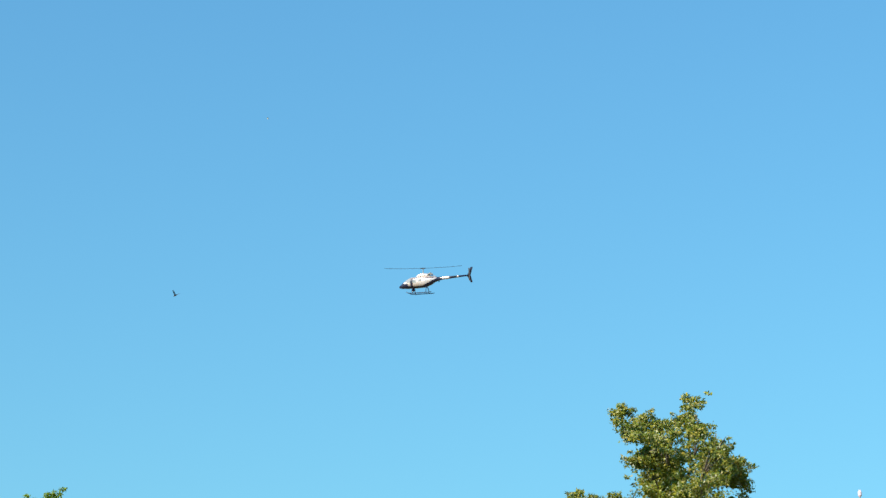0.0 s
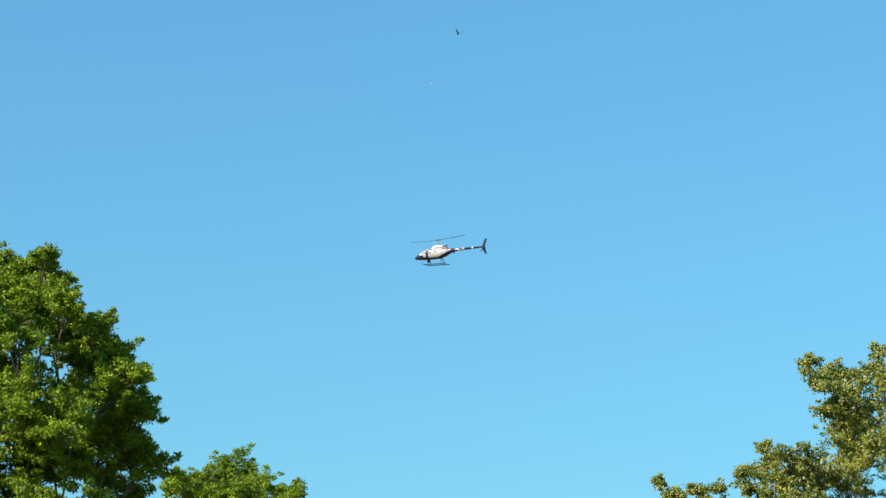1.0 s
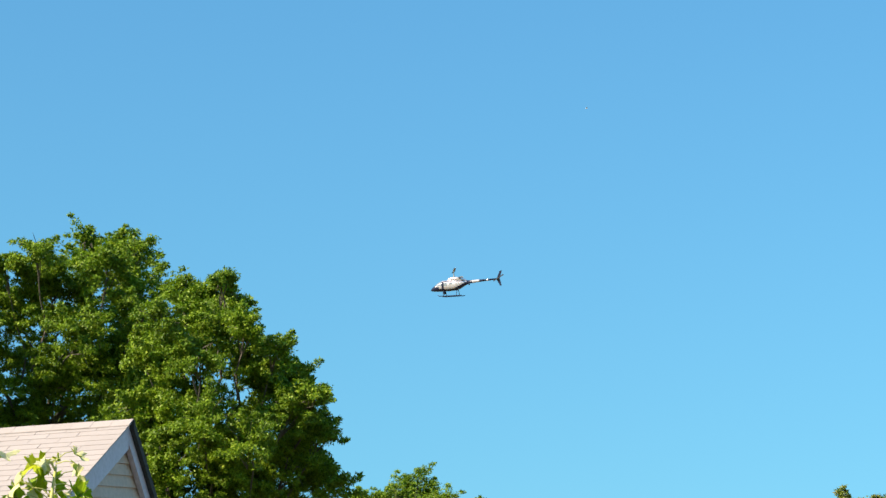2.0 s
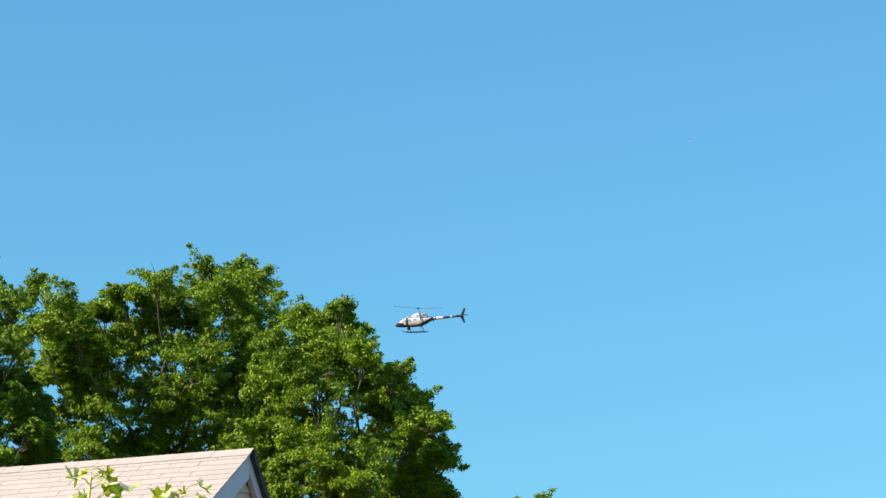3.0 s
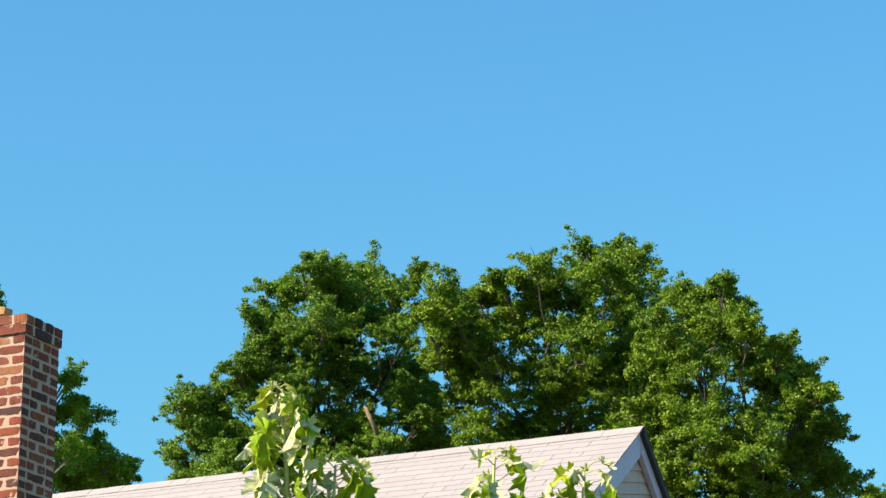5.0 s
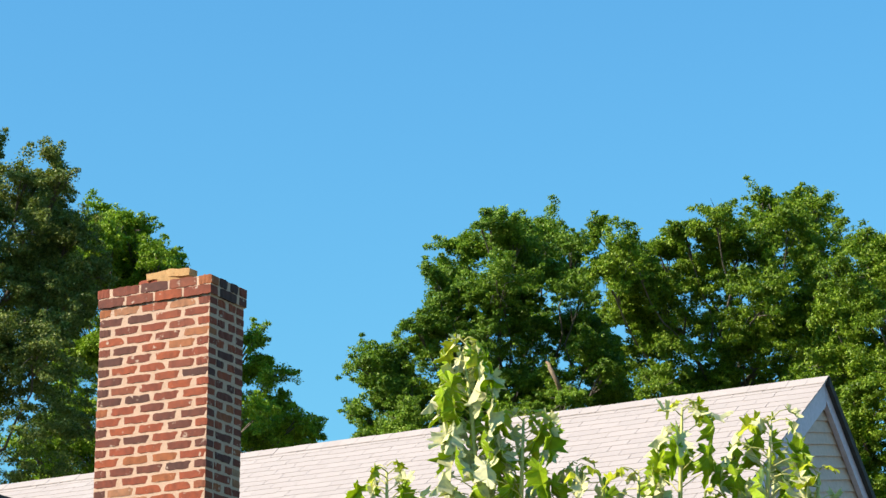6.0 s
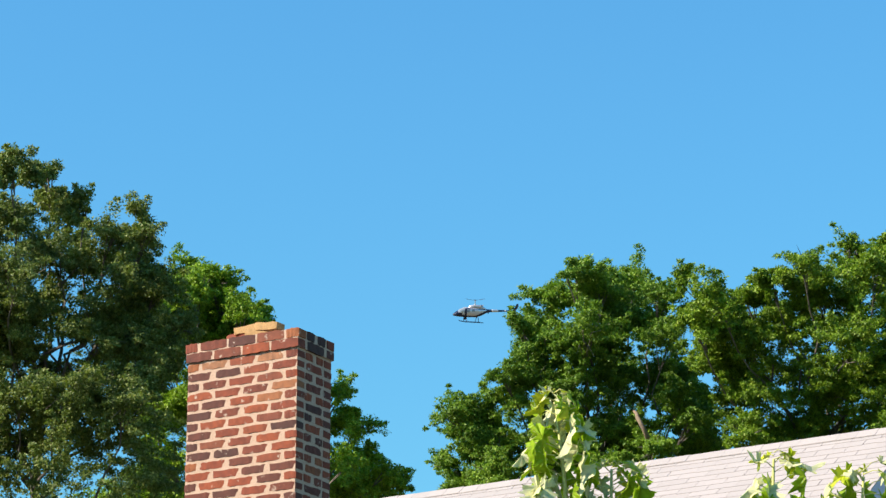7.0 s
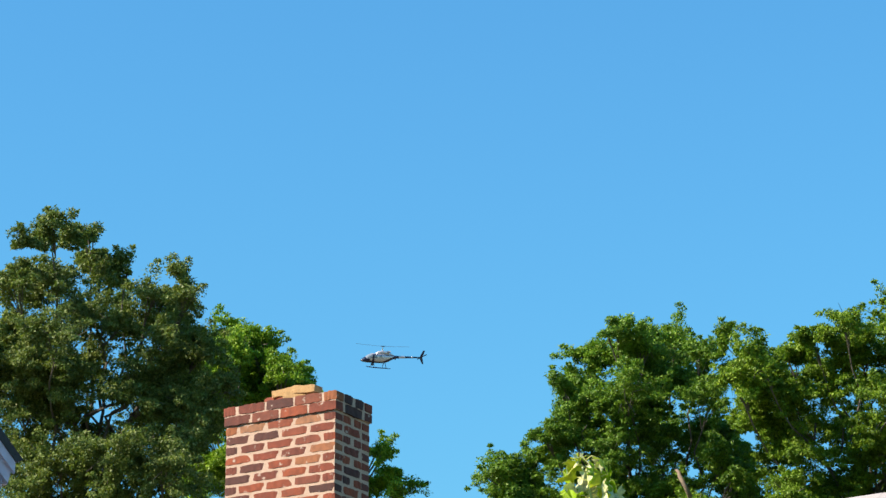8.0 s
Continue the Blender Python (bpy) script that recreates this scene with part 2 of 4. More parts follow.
def prism(bm, outline, thick, axis="y", at=0.0):
    """A flat outline given thickness along an axis."""
    def put(a, b, c):
        return {"y": (a, c, b), "x": (c, a, b), "z": (a, b, c)}[axis]
    return loft(bm, [[put(a, b, at) for a, b in outline], [put(a, b, at + thick) for a, b in outline]])


# ---- ground ----
bm = bmesh.new()
rings = [0, 6, 14, 30, 60, 120, 300, 900, 2500]
prev = None
for r in rings:
    cur = [bm.verts.new((0, 0, 0))] if r == 0 else [bm.verts.new((r * math.cos(a), r * math.sin(a), 0.12 * noise.noise((r * math.cos(a) * 0.05, r * math.sin(a) * 0.05, 0)) if 14 < r < 300 else 0)) for a in (2 * math.pi * k / 64 for k in range(64))]
    if prev:
        for k in range(64):
            k2 = (k + 1) % 64
            bm.faces.new((prev[0], cur[k], cur[k2]) if len(prev) == 1 else (prev[k], cur[k], cur[k2], prev[k2]))
    prev = cur
tagged(part("ground", bm, GRASS), "unseen lawn reaching to the horizon, browned to bounce warm light", "ground", kind="structure")


# ---- house ----
AX = 62.0                     # direction of the chimney's front, degrees left of +Y; the house stands 2.8 degrees off it
PEAK = Vector((3.585, 25.71, 8.050))
house = new("house")
# house space: +x along the ridge away from the gable, +y towards the back, origin at the peak's foot
house.matrix_world = pose(PEAK.x, PEAK.y, 0, 0, 0, 90 + AX - 2.8)
tagged(house, "house with pale shingle roof and cream siding gable", "house")
RIDGE, SLOPE, HALF, LONG = PEAK.z, math.tan(radians(36)), 4.6, 16.0
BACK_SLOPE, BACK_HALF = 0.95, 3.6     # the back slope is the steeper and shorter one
# +y of the house frame points towards the camera side, -y to the back


def roof_deck(sign, lift, thick, x0, x1):
    bm = bmesh.new()
    rings = []
    half, fall = (HALF, SLOPE) if sign > 0 else (BACK_HALF, BACK_SLOPE)
    for x in (x0, x1):
        o = [(0, 0), (sign * half, -half * fall), (sign * half, -half * fall - thick), (0, -thick)]
        rings.append([(x, a, RIDGE + lift + b) for a, b in o])
    loft(bm, rings)
    bmesh.ops.recalc_face_normals(bm, faces=bm.faces)
    return bm


roof = part("roof", roof_deck(1, -0.03, 0.03, 0.02, LONG), DARK_EDGE, house, "pale weathered asphalt shingle roof")
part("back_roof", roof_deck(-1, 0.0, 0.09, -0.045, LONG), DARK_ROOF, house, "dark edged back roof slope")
bm = bmesh.new()
WI, WB, GX = HALF - 0.35, BACK_HALF - 0.35, 0.075
o = [(-WB, 0), (WI, 0), (WI, RIDGE - 0.12 - WI * SLOPE), (0, RIDGE - 0.12), (-WB, RIDGE - 0.12 - WB * BACK_SLOPE)]
loft(bm, [[(GX, a, b) for a, b in o], [(LONG - GX, a, b) for a, b in o]])
bmesh.ops.recalc_face_normals(bm, faces=bm.faces)
part("wall", bm, WALL, house)
# clapboards of the gable, each cut to the rake
EXPO = 0.113
SETTLE = 0.19                  # the old boards have settled towards the front
k = 0
z = RIDGE - 0.30
while z > 4.6:
    ends = []
    for lift in (0.0, EXPO):
        drop = max(0.0, RIDGE - 0.16 - z - lift)
        near, far = drop / (SLOPE - SETTLE), drop / (BACK_SLOPE + SETTLE)
        ends += [(-far, z + lift + SETTLE * far), (near, z + lift - SETTLE * near)]
    bm = bmesh.new()
    (a0, z0), (a1, z1), (a2, z2), (a3, z3) = ends
    loft(bm, [[(GX - 0.022, a0, z0), (GX - 0.022, a1, z1), (GX - 0.004, a3, z3), (GX - 0.004, a2, z2)],
              [(GX - 0.001, a0, z0), (GX - 0.001, a1, z1), (GX - 0.001, a3, z3), (GX - 0.001, a2, z2)]])
    bmesh.ops.recalc_face_normals(bm, faces=bm.faces)
    part("siding_board", bm, SIDING, house)
    z -= EXPO
for sign in (1, -1):
    bm = bmesh.new()
    w, half, fall = (0.24, HALF, SLOPE) if sign > 0 else (0.19, BACK_HALF, BACK_SLOPE)
    o = [(0.004 * sign, 0), (sign * half, -half * fall), (sign * half, -w - half * fall), (0.004 * sign, -w)]
    loft(bm, [[(x, a, RIDGE - 0.045 + b) for a, b in o] for x in (0.0, GX - 0.024)])
    bmesh.ops.recalc_face_normals(bm, faces=bm.faces)
    part("rake_board", bm, WHITE_TRIM, house, "white painted rake board")

# shingle tabs of the slope that faces the camera, nearest ones as parts
EXP, TAB = 0.122, 0.31


def tab_mesh(name, w, l):
    bm = bmesh.new()
    box(bm, 0, w, 0, l, 0, 0.009)
    for v in bm.verts:                      # lower end stands proud of the course below
        v.co.z += 0.005 * (v.co.y / l)
    return mesh_of(name, bm, SHINGLE)


TAB_MESH = [tab_mesh("tab", TAB - g, EXP + 0.03 + e) for g, e in ((0.005, 0.0), (0.0035, 0.005), (0.006, -0.005), (0.003, 0.007))]
deck_m = Matrix.Translation((0, 0, RIDGE - 0.03)) @ Matrix.Rotation(-radians(36), 4, "X")
rest = bmesh.new()
rng = random.Random(5)
count = 0
for row in range(46):
    x = -0.03 - (row % 2) * TAB / 2 + rng.uniform(-0.01, 0.01)
    y = 0.02 + row * EXP
    while x < LONG - TAB:
        m = deck_m @ Matrix.Translation((max(x, -0.03), y + rng.uniform(-0.004, 0.004), 0.002)) @ Matrix.Rotation(rng.uniform(-0.006, 0.006), 4, "Z")
        me = TAB_MESH[rng.randrange(4)]
        if row < 16 and x < 5.6 and count < 300:
            ob = new("shingle", me)
            ob.parent = roof
            ob.matrix_basis = m
            count += 1
        else:
            vs = [rest.verts.new(m @ v.co) for v in me.vertices]
            for p in me.polygons:
                rest.faces.new([vs[i] for i in p.vertices])
        x += TAB
tagged(part("shingles", rest, SHINGLE, roof), kind="stuff")
bm = bmesh.new()
o = [(-0.10, -0.10 * BACK_SLOPE), (0, 0.008), (0.10, -0.10 * SLOPE), (0.10, -0.10 * SLOPE - 0.008), (0, -0.002), (-0.10, -0.10 * BACK_SLOPE - 0.008)]
loft(bm, [[(0, a, b) for a, b in o], [(0.205, a, -0.002 + b) for a, b in o]])
CAP_MESH = mesh_of("ridge_shingle", bm, SHINGLE)
for i in range(int(LONG / 0.2)):
    ob = new("ridge_shingle", CAP_MESH)
    ob.parent = house
    ob.matrix_basis = pose(-0.035 + i * 0.2, 0, RIDGE + 0.0 + rng.uniform(0, 0.004), 0, 0, 0)

# ---- chimney ----
chimney = new("chimney")
# chimney space: x along the front face to the left end, y out of the front face, origin under the near corner
chimney.matrix_world = pose(-1.506, 17.64, 0, 0, 0, 90 + AX)
tagged(chimney, "weathered red brick chimney with pale mortar joints", "chimney")
CTOP, CW, CD = 6.71, 0.862, 0.420     # top, width of the front, depth
COURSE, BH, BD = 0.0677, 0.049, 0.092
IN = 0.012
part("mortar_core", one_box(IN + 0.003, IN + CW - 0.003, -IN - CD + 0.003, -IN - 0.003, 0.0, CTOP - 0.012), MORTAR, chimney, "pale mortar joints")


def brick_mesh(name, l, h, d, seed):
    """A brick with worn, chipped corners, origin at its centre."""
    r = random.Random(seed)
    bm = bmesh.new()
    nx = 7
    rings = []
    for i in range(nx + 1):
        x = -l / 2 + l * i / nx
        e = 0.003 if i in (0, nx) else 0.0
        j = lambda: r.uniform(-0.0042, 0.0026)
        rings.append([(x + j() * 0.8, -d / 2 + e, -h / 2 + e + j()), (x + j() * 0.8, d / 2 - e + j() * 0.6, -h / 2 + e + j()), (x + j() * 0.8, d / 2 - e + j() * 0.6, h / 2 - e + j()), (x + j() * 0.8, -d / 2 + e, h / 2 - e + j())])
    loft(bm, rings)
    bmesh.ops.recalc_face_normals(bm, faces=bm.faces)
    return mesh_of(name, bm, BRICK)


PITCH = (CW + 0.010) / 4
LBR = PITCH - 0.020
LONG_BRICK = [brick_mesh("brick", LBR, BH, BD, s) for s in range(6)]
HALF_BRICK = [brick_mesh("brick", BD, BH, BD, 20 + s) for s in range(4)]


def lay(me, x, y, z, turn=0):
    ob = new("brick", me)
    ob.parent = chimney
    ob.matrix_basis = pose(x, y, z, rng.uniform(-0.6, 0.6), rng.uniform(-0.9, 0.9), turn + rng.uniform(-0.4, 0.4))
    return ob


def lay_rest(me, x, y, z, turn=0):
    m = pose(x, y, z, 0, rng.uniform(-0.9, 0.9), turn)
    vs = [lower.verts.new(m @ v.co) for v in me.vertices]
    for p in me.polygons:
        lower.faces.new([vs[i] for i in p.vertices])


lower = bmesh.new()
CAP_BRICK = [brick_mesh("brick", 0.207, 0.061, BD, 40 + s) for s in range(4)]
CAP_HALF = [brick_mesh("brick", 0.098, 0.061, BD, 50 + s) for s in range(3)]
DARK_END = surface("dark brown brick", (0.028, 0.017, 0.016), (0.075, 0.03, 0.024), 18, 0.9, fine=0.7, dist=0.004)
END_LONG = [brick_mesh("brick", 0.207, 0.061, BD, 60 + s) for s in range(3)]
END_HALF = [brick_mesh("brick", 0.098, 0.061, BD, 70 + s) for s in range(3)]
for me in END_LONG + END_HALF:
    me.materials[0] = DARK_END
courses = int((CTOP - 0.05) / COURSE)
for c in range(courses):
    z = CTOP - COURSE * (c + 0.5)
    cap = c < 2
    put = lay if c < 25 else lay_rest
    out = 0.0 if cap else IN
    w, d = (CW + 2 * IN, CD + 2 * IN) if cap else (CW, CD)
    gap = 0.012 if cap else 0.020
    pitch = (w + gap) / 4
    lb = pitch - gap
    longs, halves = (CAP_BRICK, CAP_HALF) if cap else (LONG_BRICK, HALF_BRICK)
    odd = c % 2
    yf, yb = -out - BD / 2, -out - d + BD / 2
    for face_y in ((yf, yb) if not cap else (yf, yb)):
        if odd:
            for i in range(4):
                put(rng.choice(longs), out + pitch * i + lb / 2, face_y, z)
        else:
            put(rng.choice(halves), out + 0.046, face_y, z)
            for i in range(3):
                put(rng.choice(longs), out + pitch * (i + 0.5) + lb / 2, face_y, z)
            put(rng.choice(halves), out + w - 0.046, face_y, z)
    # the ends, between the runs
    if cap:                                  # the ends of the top courses are laid in darker brick
        longs, halves = END_LONG, END_HALF
    for face_x in (out + BD / 2, out + w - BD / 2):
        if odd:
            put(rng.choice(longs), face_x, -out - d / 2, z, 90)
        else:
            put(rng.choice(halves), face_x, -out - d / 2 + 0.066, z, 90)
            put(rng.choice(halves), face_x, -out - d / 2 - 0.066, z, 90)
part("mortar_cap", one_box(0.004, CW + 2 * IN - 0.004, -CD - 2 * IN + 0.004, -0.004, CTOP - 2 * COURSE + 0.004, CTOP - 0.008), MORTAR, chimney, "mortar of the corbelled top courses")
tagged(part("lower_bricks", lower, BRICK, chimney), kind="stuff")
# worn firebrick flue stub on top
bm = bmesh.new()
r2 = random.Random(8)
loft(bm, [[(0.20 + r2.uniform(-.01, .01), -0.10, CTOP - 0.01), (0.58, -0.09, CTOP - 0.01), (0.58, -0.33, CTOP - 0.01), (0.20, -0.33, CTOP - 0.01)],
          [(0.20, -0.10, CTOP + 0.015), (0.575, -0.09, CTOP + 0.015), (0.57, -0.33, CTOP + 0.02), (0.21, -0.33, CTOP + 0.02)],
          [(0.215, -0.12, CTOP + 0.032), (0.56, -0.11, CTOP + 0.03), (0.55, -0.31, CTOP + 0.035), (0.22, -0.31, CTOP + 0.036)]])
bmesh.ops.recalc_face_normals(bm, faces=bm.faces)
part("flue_bed", bevelled(bm, 0.006), MORTAR, chimney, "crumbled mortar bed of the flue").matrix_basis = pose(0.05, 0, -0.004)
for i, (x, y, z, tilt, lean) in enumerate(((0.335, -0.15, 0.056, 4, -3), (0.50, -0.17, 0.050, -6, 4), (0.36, -0.27, 0.058, 8, -2), (0.27, -0.14, 0.095, -5, -6), (0.43, -0.16, 0.098, 3, 3))):
    ob = new("firebrick", LONG_BRICK[i].copy())
    ob.parent = chimney
    ob.matrix_basis = pose(x + 0.055, y, CTOP - 0.008 + z - (0.012 if i > 2 else 0.0), lean * 0.5, lean, tilt)
    ob.data.materials[0] = CAP_CLAY if i != 1 else BRICK

# ---- neighbouring house: only its eave corner shows ----
shed = new("neighbour_house")
shed.matrix_world = pose(-2.965, 14.70, 0, 0, 0, 40)
tagged(shed, "neighbouring house with white fascia and dark roof", "house")
EZ = 5.495
bm = bmesh.new()
o = [(0.012, -0.012), (-3, 3.12), (-6, 0), (-6, -0.05), (-3, 3.07), (-0.03, -0.03)]
loft(bm, [[(a, y, EZ + b) for a, b in o] for y in (-0.03, 8)])
bmesh.ops.recalc_face_normals(bm, faces=bm.faces)
part("roof", bm, DARK_ROOF, shed, "dark shingle roof")
for s in (0, 1):
    bm = bmesh.new()
    o = [(-0.035, -0.03), (-3, 3.06), (-3, 2.87), (-0.06, -0.145)]
    o = [(-6 - a, b) for a, b in o] if s else o
    loft(bm, [[(a, y, EZ + b) for a, b in o] for y in (0.0, 0.035)])
    bmesh.ops.recalc_face_normals(bm, faces=bm.faces)
    part("rake_board", bm, WHITE_TRIM, shed, "white painted rake board")
    bm = bmesh.new()
    o = [(-0.033, -0.028), (-3, 3.062), (-3, 2.995), (-0.033, -0.092)]
    o = [(-6 - a, b) for a, b in o] if s else o
    loft(bm, [[(a, y, EZ + b) for a, b in o] for y in (-0.022, -0.001)])
    bmesh.ops.recalc_face_normals(bm, faces=bm.faces)
    part("drip_trim", bm, WHITE_TRIM, shed)
part("fascia", one_box(-0.075, -0.045, 0.035, 7.9, EZ - 0.145, EZ - 0.05), WHITE_TRIM, shed, "white painted fascia")
bm = bmesh.new()
o = [(-0.4, -EZ), (-0.4, 0.05), (-3, 2.8), (-5.6, 0.05), (-5.6, -EZ)]
loft(bm, [[(a, y, EZ + b) for a, b in o] for y in (0.3, 7.7)])
bmesh.ops.recalc_face_normals(bm, faces=bm.faces)
part("wall", bm, WALL, shed)
part("soffit", one_box(-0.42, -0.08, 0.036, 7.8, EZ - 0.16, EZ - 0.146), WHITE_TRIM, shed)

# its low porch
inv_shed = shed.matrix_world.inverted()
bm = bmesh.new()
o = [(-1.95, 4.37), (-5.0, 5.24), (-5.0, 5.19), (-1.95, 4.32)]
loft(bm, [[(a, y, z) for a, z in o] for y in (13.75, 14.6)])
bmesh.ops.recalc_face_normals(bm, faces=bm.faces)
part("porch_roof", bm, DARK_ROOF, shed, "dark low porch roof").matrix_basis = inv_shed
bm = bmesh.new()
o = [(-1.97, 4.315), (-5.0, 5.185), (-5.0, 5.04), (-1.97, 4.17)]
loft(bm, [[(a, y, z) for a, z in o] for y in (13.78, 13.82)])
bmesh.ops.recalc_face_normals(bm, faces=bm.faces)
part("porch_fascia", bm, SIDING, shed, "tan porch fascia").matrix_basis = inv_shed
bm = bmesh.new()
o = [(-2.1, 0.0), (-2.1, 4.20), (-5.0, 5.03), (-5.0, 0.0)]
loft(bm, [[(a, y, z) for a, z in o] for y in (13.85, 14.5)])
bmesh.ops.recalc_face_normals(bm, faces=bm.faces)
part("porch_wall", bm, WALL, shed).matrix_basis = inv_shed


# ---- trees ----
def leaf_cloud(centres, radii, outward, per, size, seed, up=0.3):
    """Many folded leaves round the given twig ends, as one mesh."""
    g = np.random.default_rng(seed)
    n = len(centres)
    k = np.repeat(np.arange(n), per)
    d = g.normal(size=(len(k), 3))
    d /= np.linalg.norm(d, axis=1)[:, None]
    p = centres[k] + d * (radii[k] * g.uniform(0.05, 1.0, len(k)) ** 0.5)[:, None] * np.array([1.25, 1.25, 0.62])
    a = g.normal(size=(len(k), 3)) + d * 0.6
    a[:, 2] -= 0.25
    a /= np.linalg.norm(a, axis=1)[:, None]
    nrm = g.normal(size=(len(k), 3)) * 0.62 + d * 0.35 + outward[k] * 0.4 + np.array([0, 0, up])
    b = np.cross(nrm, a)
    b /= np.linalg.norm(b, axis=1)[:, None]
    c = np.cross(a, b)
    s = (size * g.uniform(0.55, 1.25, len(k)))[:, None]
    v = np.stack([p - b * s * 0.36 + c * s * 0.08, p + b * s * 0.36 + c * s * 0.08, p + a * s * 1.05], 1).reshape(-1, 3)
    f = np.arange(len(k) * 3)
    return v, f


def tri_mesh(name, v, f, material):
    me = bpy.data.meshes.new(name)
    me.vertices.add(len(v))
    me.vertices.foreach_set("co", v.astype(np.float32).ravel())
    me.loops.add(len(f))
    me.loops.foreach_set("vertex_index", f.astype(np.int32))
    me.polygons.add(len(f) // 3)
    me.polygons.foreach_set("loop_start", np.arange(0, len(f), 3, dtype=np.int32))
    me.update(calc_edges=True)
    me.materials.append(material)
    return me


def tree(name, plan, leaf, label, seed, leaf_size=0.047, per=66, dens=36, clump=0.115, low=5.0, depth=1.6, trunk_r=0.26, category="tree", droop=0.0):
    """Tapered trunk, limbs to each bough, twigs, and a crown of single leaves in clumps round the boughs."""
    g = np.random.default_rng(seed)
    ob = new(name)
    ob.matrix_world = pose(*plan["base"], 0, 0, 0, plan["turn"])
    lobes = [list(l) for l in plan["lobes"]]
    front = len(lobes)
    for u, w, z, r in list(lobes):                       # boughs behind the outer ones
        lobes.append([u * 0.94, w + depth * g.uniform(0.7, 1.2), z - r * g.uniform(0.2, 0.6), r * g.uniform(0.95, 1.2)])
    for i in range(front):                               # boughs that join each one to its two neighbours
        u, w, z, r = lobes[i]
        near = sorted(lobes[:front], key=lambda l: (l[0] - u) ** 2 + (l[2] - z) ** 2)[1:3]
        for a, c, h, q in near:
            if math.hypot(a - u, h - z) < 2.2:
                lobes.append([(u + a) / 2, (w + c) / 2 + g.uniform(0.1, 0.7), (z + h) / 2 - 0.05, 0.36 * (r + q)])
    zlow = min(l[2] for l in lobes)
    solid = len(lobes)
    um, wid = np.mean([l[0] for l in lobes]), max(1.2, np.ptp([l[0] for l in lobes]) / 2)
    for i in range(26):                                  # lower crown down to the trunk, thinner towards the ground
        z = g.uniform(zlow - 2.5, zlow + 0.2) if i < 16 else g.uniform(low, zlow - 2)
        k = 1.0 if i < 16 else 0.7
        lobes.append([um + g.uniform(-1, 1) * wid * k, g.uniform(-0.6, 2.4), z, g.uniform(0.6, 0.95)])
    P = np.array(lobes)
    cs, rs, ds = [], [], []
    for j, (u, w, z, r) in enumerate(P):
        share = 1.0 if j < front else 1.1 if j < solid else 0.5 if j < solid + 16 else 0.2
        m = max(4, int(dens * (0.12 + r * r) * share))   # twigs that radiate from the bough, each with its leaf sprays
        ax = g.normal(size=(m, 3)) * np.array([1.0, 1.0, 0.75]) + np.array([0, -0.12, 0.22])
        ax /= np.linalg.norm(ax, axis=1)[:, None]
        reach = r * g.uniform(0.55, 1.28, m) * np.where(g.uniform(size=m) < 0.12, 1.22, 1.0)
        along = np.linspace(0.34, 1.0, 5)
        bend = g.normal(size=(m, 3)) * 0.10
        c = np.array([u, w, z]) + (ax[:, None, :] * along[None, :, None] + bend[:, None, :] * (along ** 2)[None, :, None]) * reach[:, None, None]
        c = c.reshape(-1, 3) + g.normal(size=(m * 5, 3)) * 0.035
        c[:, 2] -= droop * g.uniform(0, 1, m * 5)
        cs.append(c)
        ds.append(np.repeat(ax, 5, 0))
        rs.append(np.tile(np.array([1.05, 1.1, 1.0, 0.85, 0.55]), m) * clump * g.uniform(0.6, 1.3, m * 5) * min(1.0, 0.55 + r))
    cs, rs, ds = np.concatenate(cs), np.concatenate(rs), np.concatenate(ds)
    v, f = leaf_cloud(cs, rs, ds, per, leaf_size, seed + 1)
    tagged(part("crown", tri_mesh("crown", v, f, leaf), None, ob), kind="stuff")
    # trunk and limbs
    top = P[:, 2].max() * 0.86
    back = depth * 1.1

    def spine(t):
        return Vector((um * t + 0.25 * math.sin(3 * t + seed), back, top * t))
    bm = bmesh.new()
    tube(bm, [spine(t) for t in (0, 0.03, 0.15, 0.3, 0.45, 0.6, 0.75, 0.9, 1.0)], [trunk_r * q for q in (1.5, 1.15, 1.0, 0.9, 0.75, 0.55, 0.35, 0.18, 0.05)], 9)
    part("trunk", bm, BARK, ob, smooth=True)
    for u, w, z, r in [q for q in P[:front] if q[3] > 0.25]:
        t = min(0.9, max(0.22, (z - 1.2 - abs(u - um) * 0.7) / top))
        a, e = spine(t), Vector((u, w, z))
        mid = a.lerp(e, 0.55) + Vector((g.uniform(-.3, .3), g.uniform(0.1, .6), g.uniform(-0.35, 0.1)))
        bm = bmesh.new()
        pts = [a, a.lerp(mid, 0.35), a.lerp(mid, 0.7), mid, mid.lerp(e, 0.5), e, e + Vector((0, 0, r * 0.3))]
        line = [pts[0]]
        for k, (p, q) in enumerate(zip(pts, pts[1:])):
            kink = 0.12 * (1 - k / 6)
            line += [p.lerp(q, 0.5) + Vector(g.normal(size=3)) * kink, q + Vector(g.normal(size=3)) * kink]
        tube(bm, line, [trunk_r / 0.26 * (0.036 - 0.0026 * i) for i in range(len(line))], 5)
        for q in range(5):
            d = Vector(g.normal(size=3)).normalized() * r * 0.8
            tube(bm, [e.lerp(mid, 0.3), e + d * 0.5, e + d], [0.012, 0.008, 0.003], 4)
        part("limb", bm, LIMB_BARK, ob)
    return tagged(ob, label, category)


